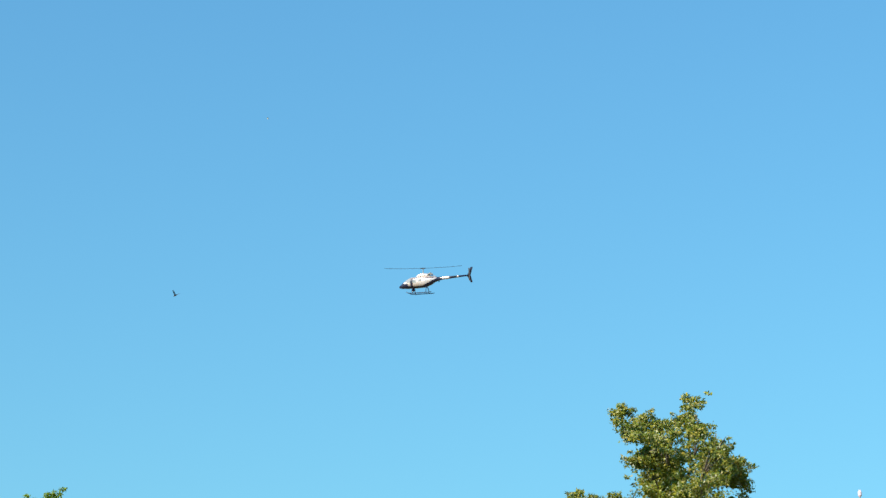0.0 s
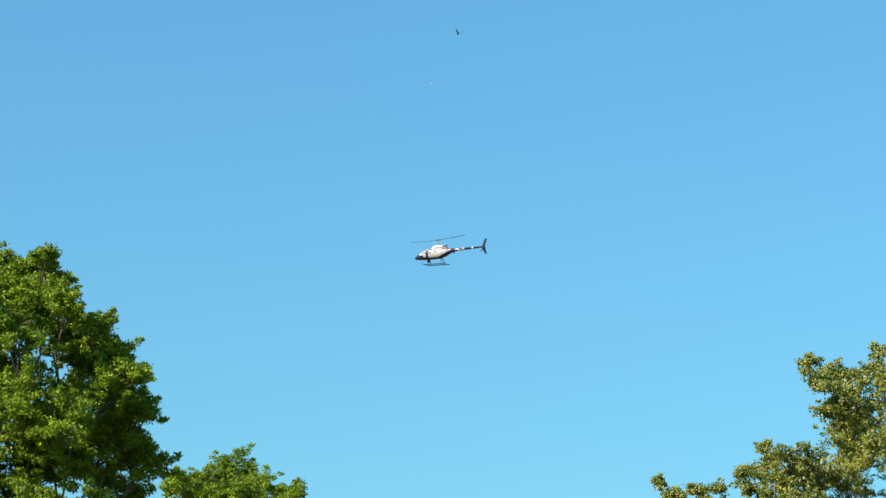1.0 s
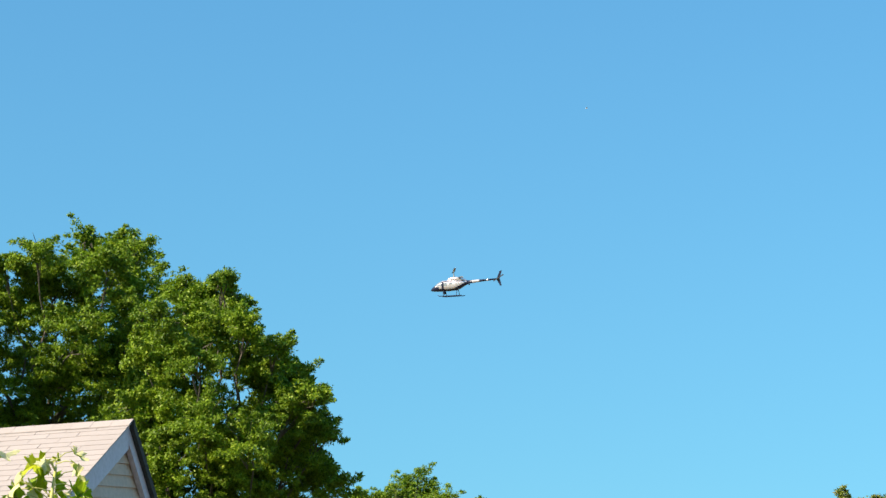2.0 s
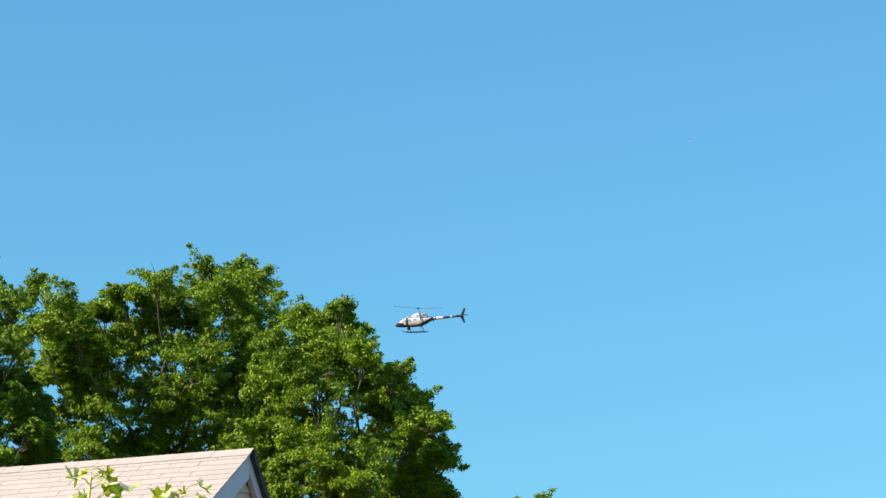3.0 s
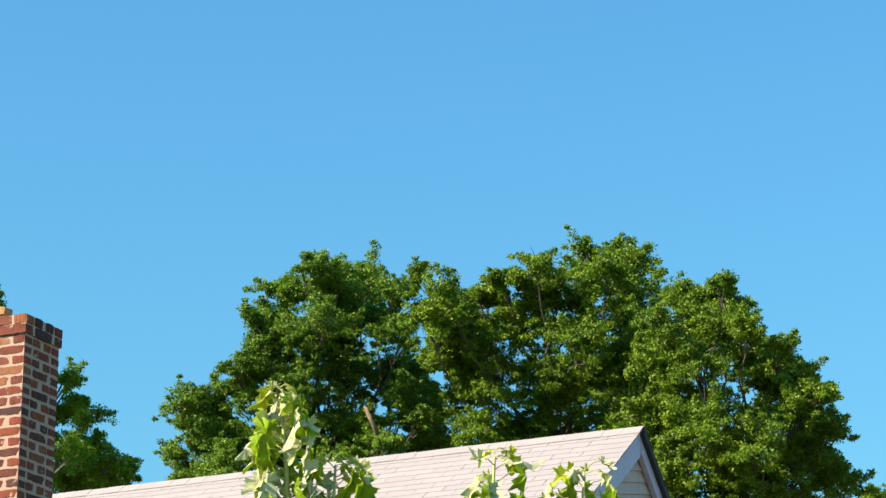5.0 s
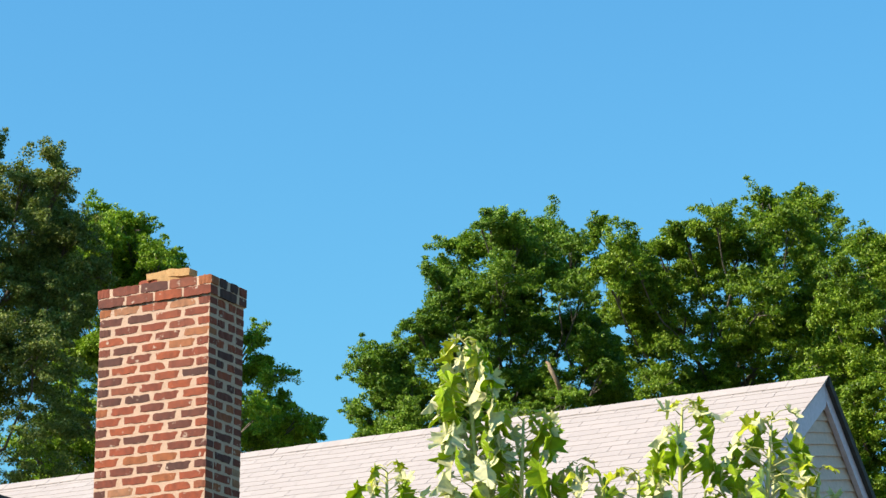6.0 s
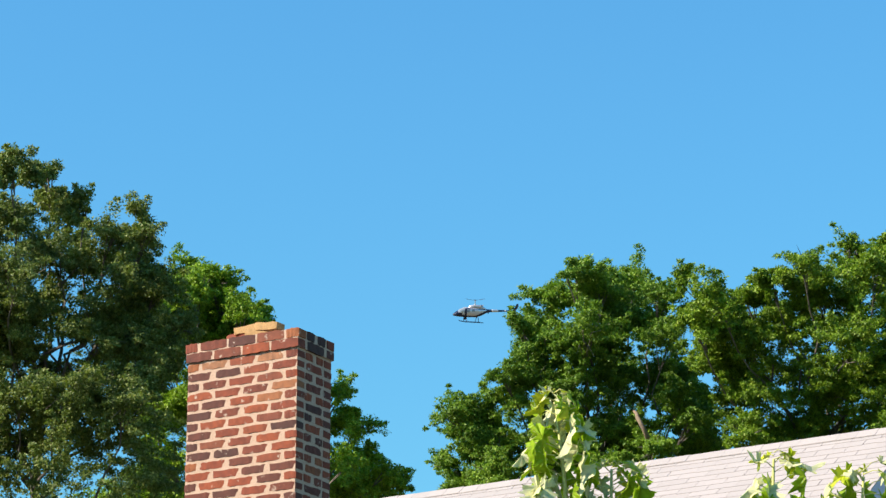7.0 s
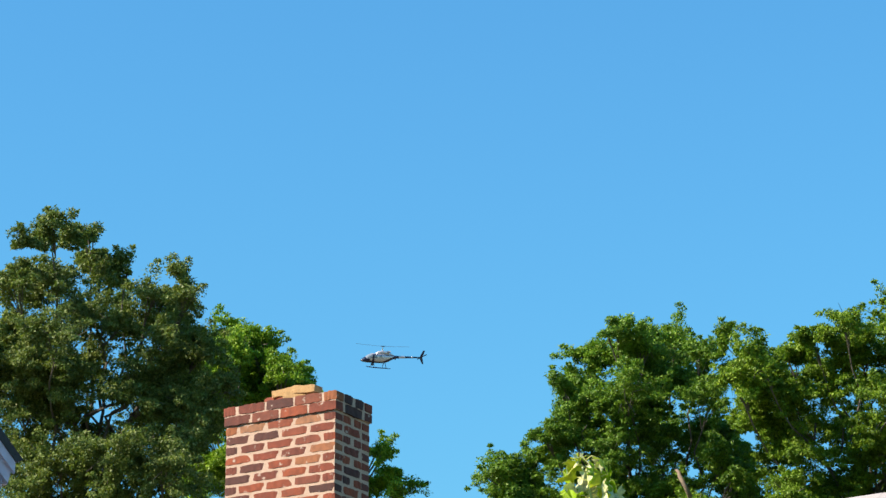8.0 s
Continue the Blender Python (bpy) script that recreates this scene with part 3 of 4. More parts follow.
OAK_A = dict(base=(0.97, 49.99), turn=-1.1, lobes=[(-0.2, -1.1, 16.7, 0.46), (0.4, -0.7, 16.62, 0.46), (1.0, 0.8, 17.25, 0.48), (-0.72, 0.2, 16.7, 0.42), (1.5, -1.1, 16.2, 0.46), (-1.1, -0.2, 15.9, 0.34), (-0.7, -0.1, 15.7, 0.47), (-0.0, -0.9, 15.6, 0.66), (0.7, 0.6, 16.0, 0.79), (1.5, -1.0, 15.4, 0.61), (-1.45, -0.3, 15.0, 0.33), (-0.9, 0.0, 15.0, 0.57), (-0.2, -0.2, 14.7, 0.62), (-2.4, 0.2, 14.5, 0.47), (-1.9, 0.6, 14.1, 0.57), (-2.5, 1.2, 13.7, 0.42), (-1.6, -0.6, 13.1, 0.56), (-0.9, 0.4, 13.9, 0.57), (-0.3, 0.5, 13.8, 0.62), (0.4, -0.5, 13.1, 0.56), (1.3, -1.3, 13.4, 0.45), (0.7, 1.2, 15.0, 0.53), (1.8, -0.5, 14.6, 0.41), (2.0, -0.5, 14.1, 0.49), (2.4, 1.0, 13.9, 0.44), (0.4, 0.2, 14.0, 0.47), (1.0, -0.1, 14.1, 0.41), (2.1, 1.2, 14.7, 0.55), (2.0, 1.5, 15.3, 0.50), (-1.85, 0.5, 14.6, 0.36), (-1.7, 0.3, 14.0, 0.45), (-2.1, 0.8, 13.2, 0.45)])
OAK_B = dict(base=(4.65, 46.77), turn=-5.7, lobes=[(-2.0, 0.7, 16.2, 0.28), (-1.4, -1.2, 15.2, 0.46), (-0.9, 0.5, 15.8, 0.42), (-0.5, -0.3, 15.8, 0.29), (0.1, -1.1, 15.9, 0.38), (0.5, 0.4, 15.7, 0.54), (1.0, 1.1, 16.82, 0.40), (1.3, -0.8, 15.7, 0.50), (1.8, 0.3, 16.45, 0.45), (2.0, -0.5, 15.3, 0.60), (-0.1, 0.6, 15.1, 0.69), (-1.0, 0.6, 14.9, 0.59), (0.8, -0.7, 14.5, 0.77), (1.7, 0.9, 14.5, 0.74), (-0.7, 0.4, 13.9, 0.59), (0.4, 0.5, 14.0, 0.61), (1.3, 0.8, 13.5, 0.64), (-1.0, -0.2, 13.1, 0.43), (-1.4, 0.7, 14.6, 0.49), (0.0, 1.0, 13.2, 0.44), (-1.8, -1.0, 14.9, 0.43), (2.0, 0.8, 13.0, 0.5), (2.3, 0.5, 13.8, 0.5), (1.6, 0.4, 12.6, 0.5)])
OAK_C = dict(base=(7.58, 43.34), turn=-9.9, lobes=[(-0.8, 0.9, 15.04, 0.30), (-0.2, -0.3, 14.84, 0.31), (-0.3, -0.1, 14.24, 0.53), (0.2, -0.9, 13.84, 0.40), (-0.0, 0.5, 14.74, 0.35), (0.7, -0.5, 13.64, 0.34), (1.1, 1.0, 13.64, 0.39), (1.3, -0.6, 12.84, 0.34), (1.5, 0.2, 12.44, 0.38), (1.0, -0.3, 12.64, 0.54), (0.5, 0.3, 13.24, 0.62), (0.3, -0.8, 11.94, 0.71), (-0.4, -0.8, 12.34, 0.71), (1.0, 0.6, 12.04, 0.60), (1.6, 0.7, 11.64, 0.46), (-1.0, 0.2, 11.74, 0.54), (-0.2, 1.1, 11.64, 0.55), (-0.6, -0.8, 13.44, 0.49), (-0.7, 0.9, 14.64, 0.42), (-1.1, -0.9, 13.94, 0.49), (-1.3, 1.2, 13.84, 0.51), (-1.1, 0.3, 12.74, 0.50), (-1.5, 0.3, 12.84, 0.41), (-1.5, 0.6, 12.0, 0.5), (-1.9, 0.9, 12.5, 0.5), (-1.2, 0.8, 11.2, 0.5), (-2.1, 1.0, 11.7, 0.5)])
FAR_TREE = dict(base=(14.95, 60.17), turn=-14.0, lobes=[(-0.2, 1.2, 15.88, 0.49), (0.5, 0.7, 15.48, 0.36), (-0.8, 0.8, 15.48, 0.51), (-1.4, -1.2, 14.88, 0.56), (1.2, -0.3, 14.98, 0.25), (-0.1, -1.1, 14.58, 0.75), (0.9, -0.8, 14.48, 0.63)])
LEFT_TREE = dict(base=(-7.20, 41.38), turn=9.9, lobes=[(-0.8, -0.7, 16.0, 0.33), (-0.3, 0.9, 16.4, 0.27), (-1.2, -1.0, 15.6, 0.24), (-1.4, -0.5, 15.0, 0.44), (-0.7, -0.0, 15.2, 0.42), (-0.1, 0.9, 15.8, 0.38), (0.3, 1.2, 16.0, 0.29), (1.2, 0.5, 15.55, 0.34), (1.3, -0.7, 14.9, 0.31), (0.7, 0.1, 15.2, 0.40), (0.0, 0.5, 14.8, 0.67), (-0.7, -1.2, 14.0, 0.64), (-1.4, 0.5, 14.3, 0.53), (0.9, -0.3, 14.2, 0.57), (1.5, 0.2, 14.3, 0.49), (-0.5, 0.4, 13.6, 0.66), (-1.2, 0.4, 13.4, 0.62), (0.6, 0.1, 13.5, 0.66), (1.4, 0.1, 13.4, 0.57), (0.2, -0.8, 12.4, 0.64), (-0.7, -0.0, 12.4, 0.61), (1.1, -1.0, 12.2, 0.64), (-2.0, -0.1, 14.1, 0.79), (1.8, 0.1, 13.7, 0.44)])
BEHIND_TREE = dict(base=(-4.78, 45.75), turn=6.0, lobes=[(-0.8, 0.7, 16.0, 0.41), (-0.5, -0.3, 15.5, 0.40), (-0.1, -1.2, 14.8, 0.37), (0.2, 0.1, 14.9, 0.36), (-0.9, -0.8, 15.1, 0.52), (-0.3, 0.6, 14.7, 0.58), (0.5, -0.3, 14.1, 0.57), (-1.2, -0.3, 15.6, 0.46), (0.0, 1.1, 15.3, 0.41), (-0.7, -0.3, 13.7, 0.57), (0.1, -0.4, 13.6, 0.57), (1.6, -0.4, 13.6, 0.34), (1.9, -0.1, 13.1, 0.36), (1.6, -1.1, 12.3, 0.42), (2.3, 0.1, 12.4, 0.34), (2.7, 1.1, 12.5, 0.23), (1.8, 0.2, 12.1, 0.43), (0.7, 0.6, 13.2, 0.58), (-1.4, 1.2, 14.3, 0.49), (-1.6, 0.9, 13.5, 0.53), (-1.3, 0.6, 12.6, 0.53), (-2.0, 0.8, 12.0, 0.58), (-1.1, 0.8, 11.8, 0.48), (-1.0, -0.6, 15.3, 0.45), (-0.5, -0.0, 15.5, 0.42), (-0.1, -0.4, 14.9, 0.32), (-1.6, 0.3, 15.5, 0.42), (-1.2, 0.0, 15.0, 0.45)])
YELLOW_TREE = dict(base=(17.59, 35.93), turn=-26.1, lobes=[(-0.2, -0.6, 12.07, 0.20), (0.2, 0.2, 12.07, 0.23), (0.4, -0.5, 11.57, 0.33), (0.8, 0.3, 12.38, 0.17), (0.9, 0.2, 11.97, 0.30), (1.1, -1.0, 11.38, 0.32), (0.6, -0.1, 11.17, 0.41), (1.3, -0.3, 11.38, 0.25), (1.5, 0.5, 11.27, 0.23), (0.9, -1.1, 10.77, 0.40), (0.0, -0.9, 11.57, 0.21), (0.2, 0.0, 11.47, 0.28), (0.3, -0.2, 10.97, 0.33), (-2.5, 0.4, 10.57, 0.12), (-1.9, -0.4, 10.27, 0.12), (-1.2, -0.8, 10.38, 0.16), (-1.0, 1.1, 11.17, 0.12), (-0.6, -0.7, 10.67, 0.29), (-0.2, -0.9, 10.57, 0.32), (-0.6, -0.6, 10.17, 0.40), (0.3, -0.4, 10.38, 0.45), (-0.2, -0.7, 9.88, 0.48)])

tree("oak_tree", OAK_A, DEEP_LEAF, "tall leafy green oak with gaps of sky between boughs", 11)["group"] = "oaks behind the house"
tree("oak_tree", OAK_B, OAK_LEAF, "tall dense green oak behind the pale roof", 12)["group"] = "oaks behind the house"
tree("oak_tree", OAK_C, OAK_LEAF, "dense green oak with a sloping outer edge", 13)["group"] = "oaks behind the house"
bm = bmesh.new()
tube(bm, [(1.34, 1.2, 12.9), (1.26, 0.5, 13.3), (1.20, -0.5, 13.56), (1.13, -0.95, 13.70), (1.06, -1.02, 13.84), (0.97, -1.0, 14.02), (0.96, -0.6, 14.2), (0.90, 0.1, 14.45), (0.92, 0.6, 14.7)], [0.055, 0.054, 0.052, 0.046, 0.043, 0.040, 0.032, 0.024, 0.012], 8)
part("bare_limb", bm, PALE_BARK, bpy.data.objects["oak_tree"], "pale bare limb", smooth=True)
tree("distant_tree", FAR_TREE, OAK_LEAF, "distant green treetop beyond the oaks", 14)
tree("locust_tree", LEFT_TREE, DARK_LEAF, "dark blue-green feathery tree with bare twigs", 15, 0.043)
tree("leafy_tree", BEHIND_TREE, FRESH_LEAF, "fresh green rounded tree behind the chimney", 16, 0.045)
tree("maple_tree", YELLOW_TREE, YELLOW_LEAF, "sparse maple with yellowing olive leaves", 17, 0.041, 26, 42, 0.09, depth=0.8, trunk_r=0.07)


# ---- young silver maple in front of the house ----
def maple_leaf(name, seed, top, curl):
    """Five-lobed toothed leaf with a green upper and a silvery lower skin; tip along +x."""
    r = random.Random(seed)
    half = [(0.0, 0.0), (-0.10, 0.14), (-0.24, 0.32), (-0.07, 0.30), (-0.02, 0.46), (0.10, 0.24), (0.12, 0.13), (0.26, 0.36), (0.30, 0.56), (0.42, 0.44), (0.64, 0.58), (0.50, 0.32), (0.33, 0.075), (0.52, 0.12), (0.58, 0.30), (0.70, 0.15), (0.86, 0.17), (1.0, 0.0)]
    half = [(a + r.uniform(-.02, .02), 0.82 * b + r.uniform(-.02, .02) if b else 0.0) for a, b in half]
    toothed = []
    for (a, b), (c, d) in zip(half, half[1:]):          # small teeth along every lobe
        toothed += [(a, b), (a * 0.62 + c * 0.38 - 0.012, (b * 0.62 + d * 0.38) * 0.95), (a * 0.38 + c * 0.62 + 0.016, (b * 0.38 + d * 0.62) * 1.04)]
    toothed.append(half[-1])
    pts = toothed + [(a, -b * r.uniform(0.94, 1.05)) for a, b in toothed[-2:0:-1]]

    def bend(a, b, dz):
        fold = 0.75 * abs(b) * (1 if seed % 2 else -0.8)
        return (a, b * 0.80, fold - 1.5 * curl * a * a - 0.9 * curl * b * b + 0.10 * math.sin(9 * b + seed) * a + 0.05 * math.sin(11 * a + 2 * seed) + dz)
    bm = bmesh.new()
    for dz, slot in ((0.006, 0), (-0.006, 1)):
        vs = [bm.verts.new(bend(a, b, dz)) for a, b in pts]
        c1, c2 = bm.verts.new(bend(0.22, 0, dz)), bm.verts.new(bend(0.55, 0, dz))
        n = len(pts)
        for i in range(n):
            a = pts[i][0] + pts[(i + 1) % n][0]
            mid = c1 if a < 0.84 else c2
            f = bm.faces.new((mid, vs[i], vs[(i + 1) % n]) if slot == 0 else (mid, vs[(i + 1) % n], vs[i]))
            f.material_index = slot
        # bridge between the two fan centres
        lo = [i for i in range(n) if (pts[i][0] + pts[(i + 1) % n][0] < 0.84) != (pts[i - 1][0] + pts[i][0] < 0.84)]
        for i in lo:
            f = bm.faces.new((c1, vs[i], c2))
            f.material_index = slot
    return mesh_of(name, bm, top, MAPLE_UNDER)


LEAVES = [maple_leaf("leaf", s, MAPLE_TOP, c) for s, c in ((1, 0.22), (2, 0.32), (3, 0.15), (4, 0.38), (5, 0.28))]
NEW_LEAVES = [maple_leaf("leaf", s, MAPLE_NEW, c) for s, c in ((6, 0.25), (7, 0.32))]
young = new("young_maple")
young.matrix_world = pose(0.35, 8.55, 0)
tagged(young, "young silver maple with pale leaf undersides in the breeze", "tree")
bm = bmesh.new()
tube(bm, [(0, 0, 0), (0.02, 0.02, 0.3), (0.0, 0, 1.0), (0.03, 0, 1.8), (0.02, 0, 2.45)], [0.055, 0.042, 0.036, 0.03, 0.02], 8)
for ex in (-0.55, -0.27, -0.1, 0.05, 0.25, 0.40, 0.65):
    tube(bm, [(0.0, 0, 1.2 + abs(ex)), (ex * 0.4, 0, 1.75 + abs(ex) * 0.5), (ex * 0.85, -0.03, 2.35), (ex, -0.05, 2.66)], [0.022, 0.017, 0.012, 0.009], 6)
part("trunk", bm, BARK, young, smooth=True)
SHOOTS = []


def shoot(x, top, lean, leaves, size, seed, wide=1.0, pale=0.5):
    """A swaying shoot: the stem with its leaf stalks is the part, the leaves are its pieces."""
    r = random.Random(seed)
    h = top - 2.6

    def stem(t):
        return Vector((lean * t * t, 0.02 * math.sin(4 * t + seed), h * t))
    bm = bmesh.new()
    tube(bm, [stem(t) for t in (0, 0.2, 0.4, 0.6, 0.8, 0.98)], [0.011, 0.0105, 0.0095, 0.008, 0.0065, 0.004], 6)
    poses = []
    for i in range(leaves):
        q = i / leaves
        t = 1.0 - q ** 1.15 * min(0.98, 0.62 / h)
        a = i * 137.5 + r.uniform(-30, 30)
        young_leaf = i < 6
        s = size * (0.5 + 0.5 * min(1.0, q * 6)) * r.uniform(0.75, 1.2)
        reach = wide * r.uniform(0.05, 0.125) * (0.35 + 0.65 * min(1.0, q * 3.0))
        if math.sin(radians(a)) < -0.55:             # few leaves hang on the open side of the stem
            a += r.choice((-65, 65))
        out = Vector((math.cos(radians(a)), math.sin(radians(a)), 0))
        end = stem(t) + out * reach + Vector((0, 0, reach * r.uniform(-0.1, 0.7)))
        tube(bm, [stem(t), stem(t).lerp(end, 0.5) + Vector((0, 0, 0.008)), end], [0.0022, 0.0018, 0.0016], 4)
        drop = r.uniform(58, 104) if not young_leaf else r.uniform(10, 60)
        roll = r.uniform(-60, 60) + (180 if r.random() < pale * 0.7 else 0)
        poses.append((Matrix.Translation(end) @ pose(0, 0, 0, 0, 0, a + r.uniform(-28, 28)) @ pose(0, 0, 0, 0, drop, 0) @ pose(0, 0, 0, roll, 0, 0) @ Matrix.Scale(s, 4), r.choice(NEW_LEAVES) if i < 6 or r.random() < 0.015 else r.choice(LEAVES)))
    st = part("shoot", bm, SHOOT_BARK, young, smooth=True)
    home = pose(x - 0.35, -0.05, 2.6)
    st.matrix_basis = home
    for m, me in poses:
        lf = new("leaf", me)
        lf.parent = st
        lf.matrix_basis = m
    SHOOTS.append((st, home, seed))
    return st


shoot(0.14, 3.84, -0.07, 58, 0.105, 1, 0.95, 0.85)
shoot(0.23, 3.62, 0.02, 52, 0.10, 2, 1.05, 0.35)
shoot(-0.165, 3.45, -0.01, 46, 0.085, 3, 1.2, 0.45)
shoot(0.715, 3.66, 0.03, 36, 0.105, 4, 1.0, 0.85)
shoot(0.97, 3.60, 0.05, 60, 0.10, 5, 1.25, 0.55)
shoot(0.41, 3.46, 0.0, 46, 0.085, 6, 1.0, 0.25)
shoot(0.58, 3.43, 0.02, 48, 0.095, 7, 1.1, 0.3)
shoot(0.85, 3.37, 0.02, 34, 0.095, 8, 1.1, 0.5)
shoot(1.11, 3.44, 0.05, 38, 0.095, 9, 1.2, 0.5)

# ---- tall floodlight far off ----
lamp = new("street_lamp")
lamp.matrix_world = pose(60.87, 103.4, 0)
tagged(lamp, "tall slim pole with a white lamp head", "street lamp")
bm = bmesh.new()
tube(bm, [(0, 0, 0), (0, 0, 0.4), (0, 0, 15), (0, 0, 29.5)], [0.20, 0.12, 0.06, 0.022], 8)
part("pole", bm, POLE, lamp)
bm = bmesh.new()
tube(bm, [(0, 0, 29.45), (0, 0, 29.52), (0, 0, 29.66), (0, 0, 29.76)], [0.04, 0.08, 0.085, 0.035], 10)
part("lamp_head", bm, WHITE_TRIM, lamp, "white lamp head")

# ---- helicopter ----
heli = new("helicopter")
tagged(heli, "cream and navy light helicopter in flight on skids", "helicopter")


def oval(x, y, z, ry, rz, n=20, flat=0.8):
    out = []
    for k in range(n):
        a = 2 * math.pi * k / n
        c, s = math.cos(a), math.sin(a)
        out.append((x, y + ry * math.copysign(abs(c) ** flat, c), z + rz * math.copysign(abs(s) ** flat, s)))
    return out


def body(rows, m, name, parent, label="", n=20):
    bm = bmesh.new()
    loft(bm, [oval(*r, n=n) for r in rows])
    bmesh.ops.recalc_face_normals(bm, faces=bm.faces)
    return part(name, bm, m, parent, label, smooth=True)


FUS = ((3.38, -0.52, 0.05, 0.05), (3.25, -0.50, 0.25, 0.16), (2.9, -0.40, 0.46, 0.33), (2.3, -0.20, 0.60, 0.58), (1.7, -0.06, 0.65, 0.72), (0.8, -0.05, 0.66, 0.73), (-0.2, -0.02, 0.64, 0.70), (-0.9, 0.08, 0.52, 0.54), (-1.5, 0.22, 0.34, 0.33), (-1.95, 0.28, 0.21, 0.21))
FX = [r[0] for r in FUS][::-1]


def hull(x, k, n, grow=0.0):
    zc, ry, rz = (float(np.interp(x, FX, [r[j] for r in FUS][::-1])) for j in (1, 2, 3))
    a = 2 * math.pi * k / n
    c, s = math.cos(a), math.sin(a)
    return (x, (ry + grow) * math.copysign(abs(c) ** 0.8, c), zc + (rz + grow) * math.copysign(abs(s) ** 0.8, s))


def skin(name, material, inside, grow, label=""):
    """The stretch of the hull where inside(x, y, z) holds, laid on it as a panel of its own."""
    n, xs = 48, np.linspace(3.36, -1.93, 72)
    bm = bmesh.new()
    seen = {}

    def vert(i, k):
        if (i, k % n) not in seen:
            seen[i, k % n] = bm.verts.new(hull(xs[i], k, n, grow))
        return seen[i, k % n]
    for i in range(len(xs) - 1):
        for k in range(n):
            if inside(*hull((xs[i] + xs[i + 1]) / 2, k + 0.5, n)):
                bm.faces.new((vert(i, k), vert(i, k + 1), vert(i + 1, k + 1), vert(i + 1, k)))
    bmesh.ops.recalc_face_normals(bm, faces=bm.faces)
    return part(name, bm, material, heli, label, smooth=True)


def belly(x):
    return -0.52 + 0.50 * max(0.0, -x + 0.1) + 0.10 * max(0.0, x - 1.2)


skin("fuselage", HELI_WHITE, lambda x, y, z: True, 0.0, "cream white cabin of the helicopter")
skin("belly_panel", HELI_NAVY, lambda x, y, z: z < belly(x), 0.008, "navy belly")
skin("nose_panel", HELI_NAVY, lambda x, y, z: z >= belly(x) and (x > 2.72 or (x > 2.1 and z < -0.14)), 0.009, "navy nose")
skin("roof_stripe", HELI_NAVY, lambda x, y, z: 0.46 < z < 0.53 and x < 1.5 and z >= belly(x), 0.01, "navy stripe under the cowling")
for s in (1, -1):
    skin("door_pillar", HELI_NAVY, lambda x, y, z: y * s > 0.1 and belly(x) <= z < 0.46 and 1.46 < x < 1.72, 0.014, "dark door pillar")
    skin("windscreen", HELI_GLASS, lambda x, y, z: y * s > 0.04 and z > -0.02 and 1.72 < x <= 2.72, 0.012, "dark tinted windscreen")
    skin("door_window", HELI_GLASS, lambda x, y, z: y * s > 0.2 and 0.0 < z < 0.36 and 1.0 < x < 1.40, 0.012, "dark door window")
    skin("cabin_window", HELI_GLASS, lambda x, y, z: y * s > 0.2 and 0.06 < z < 0.36 and 0.25 < x < 0.70, 0.012, "dark cabin window")
body([(1.1, 0, 0.62, 0.10, 0.06), (0.8, 0, 0.78, 0.30, 0.20), (0.2, 0, 0.86, 0.36, 0.26), (-0.6, 0, 0.78, 0.34, 0.28), (-1.3, 0, 0.58, 0.24, 0.22), (-1.8, 0, 0.42, 0.12, 0.10)], HELI_WHITE, "engine_cowling", heli, "cream white engine cowling")
body([(-1.6, 0, 0.28, 0.27, 0.26), (-2.6, 0, 0.34, 0.20, 0.19), (-4.2, 0, 0.42, 0.145, 0.14), (-6.0, 0, 0.50, 0.09, 0.09)], HELI_NAVY, "tail_boom", heli, "navy tail boom", 14)
body([(-2.45, 0, 0.331, 0.222, 0.212), (-2.6, 0, 0.342, 0.21, 0.20), (-3.3, 0, 0.376, 0.187, 0.18), (-3.45, 0, 0.384, 0.182, 0.176)], HELI_WHITE, "boom_band", heli, "white band on the tail boom", 14)
body([(-4.42, 0, 0.431, 0.148, 0.143), (-4.66, 0, 0.442, 0.140, 0.136)], HELI_WHITE, "boom_band", heli, "narrow white band on the tail boom", 14)
bm = bmesh.new()
prism(bm, [(-5.75, 0.52), (-6.22, 1.55), (-6.52, 1.58), (-6.18, 0.52), (-6.42, -0.42), (-6.20, -0.46), (-5.72, 0.44)], 0.07, "y", -0.12)
bmesh.ops.recalc_face_normals(bm, faces=bm.faces)
part("tail_fin", bm, HELI_NAVY, heli, "swept navy tail fin")
part("tailplane", one_box(-4.35, -3.95, -0.98, 0.98, 0.38, 0.43, 0.015), HELI_NAVY, heli, "navy tailplane")
for s in (1, -1):
    bm = bmesh.new()
    tube(bm, [(2.25, s * 0.95, -1.28), (2.0, s * 0.95, -1.42), (1.5, s * 0.95, -1.46), (-0.9, s * 0.95, -1.46), (-1.1, s * 0.95, -1.44)], [0.035, 0.05, 0.055, 0.055, 0.04], 8)
    part("skid", bm, HELI_NAVY, heli, "dark landing skid", smooth=True)
    for x in (1.45, -0.35):
        bm = bmesh.new()
        tube(bm, [(x, s * 0.25, -0.68), (x, s * 0.6, -0.86), (x, s * 0.88, -1.25), (x, s * 0.95, -1.46)], [0.05, 0.05, 0.042, 0.04], 7)
        part("skid_strut", bm, HELI_NAVY, heli, smooth=True)
    bm = bmesh.new()
    tube(bm, [(-0.55, s * 0.30, 0.88), (-0.85, s * 0.42, 1.0), (-1.05, s * 0.48, 1.06)], [0.10, 0.10, 0.11], 9)
    part("exhaust_pipe", bm, HELI_METAL, heli, "dull metal exhaust")
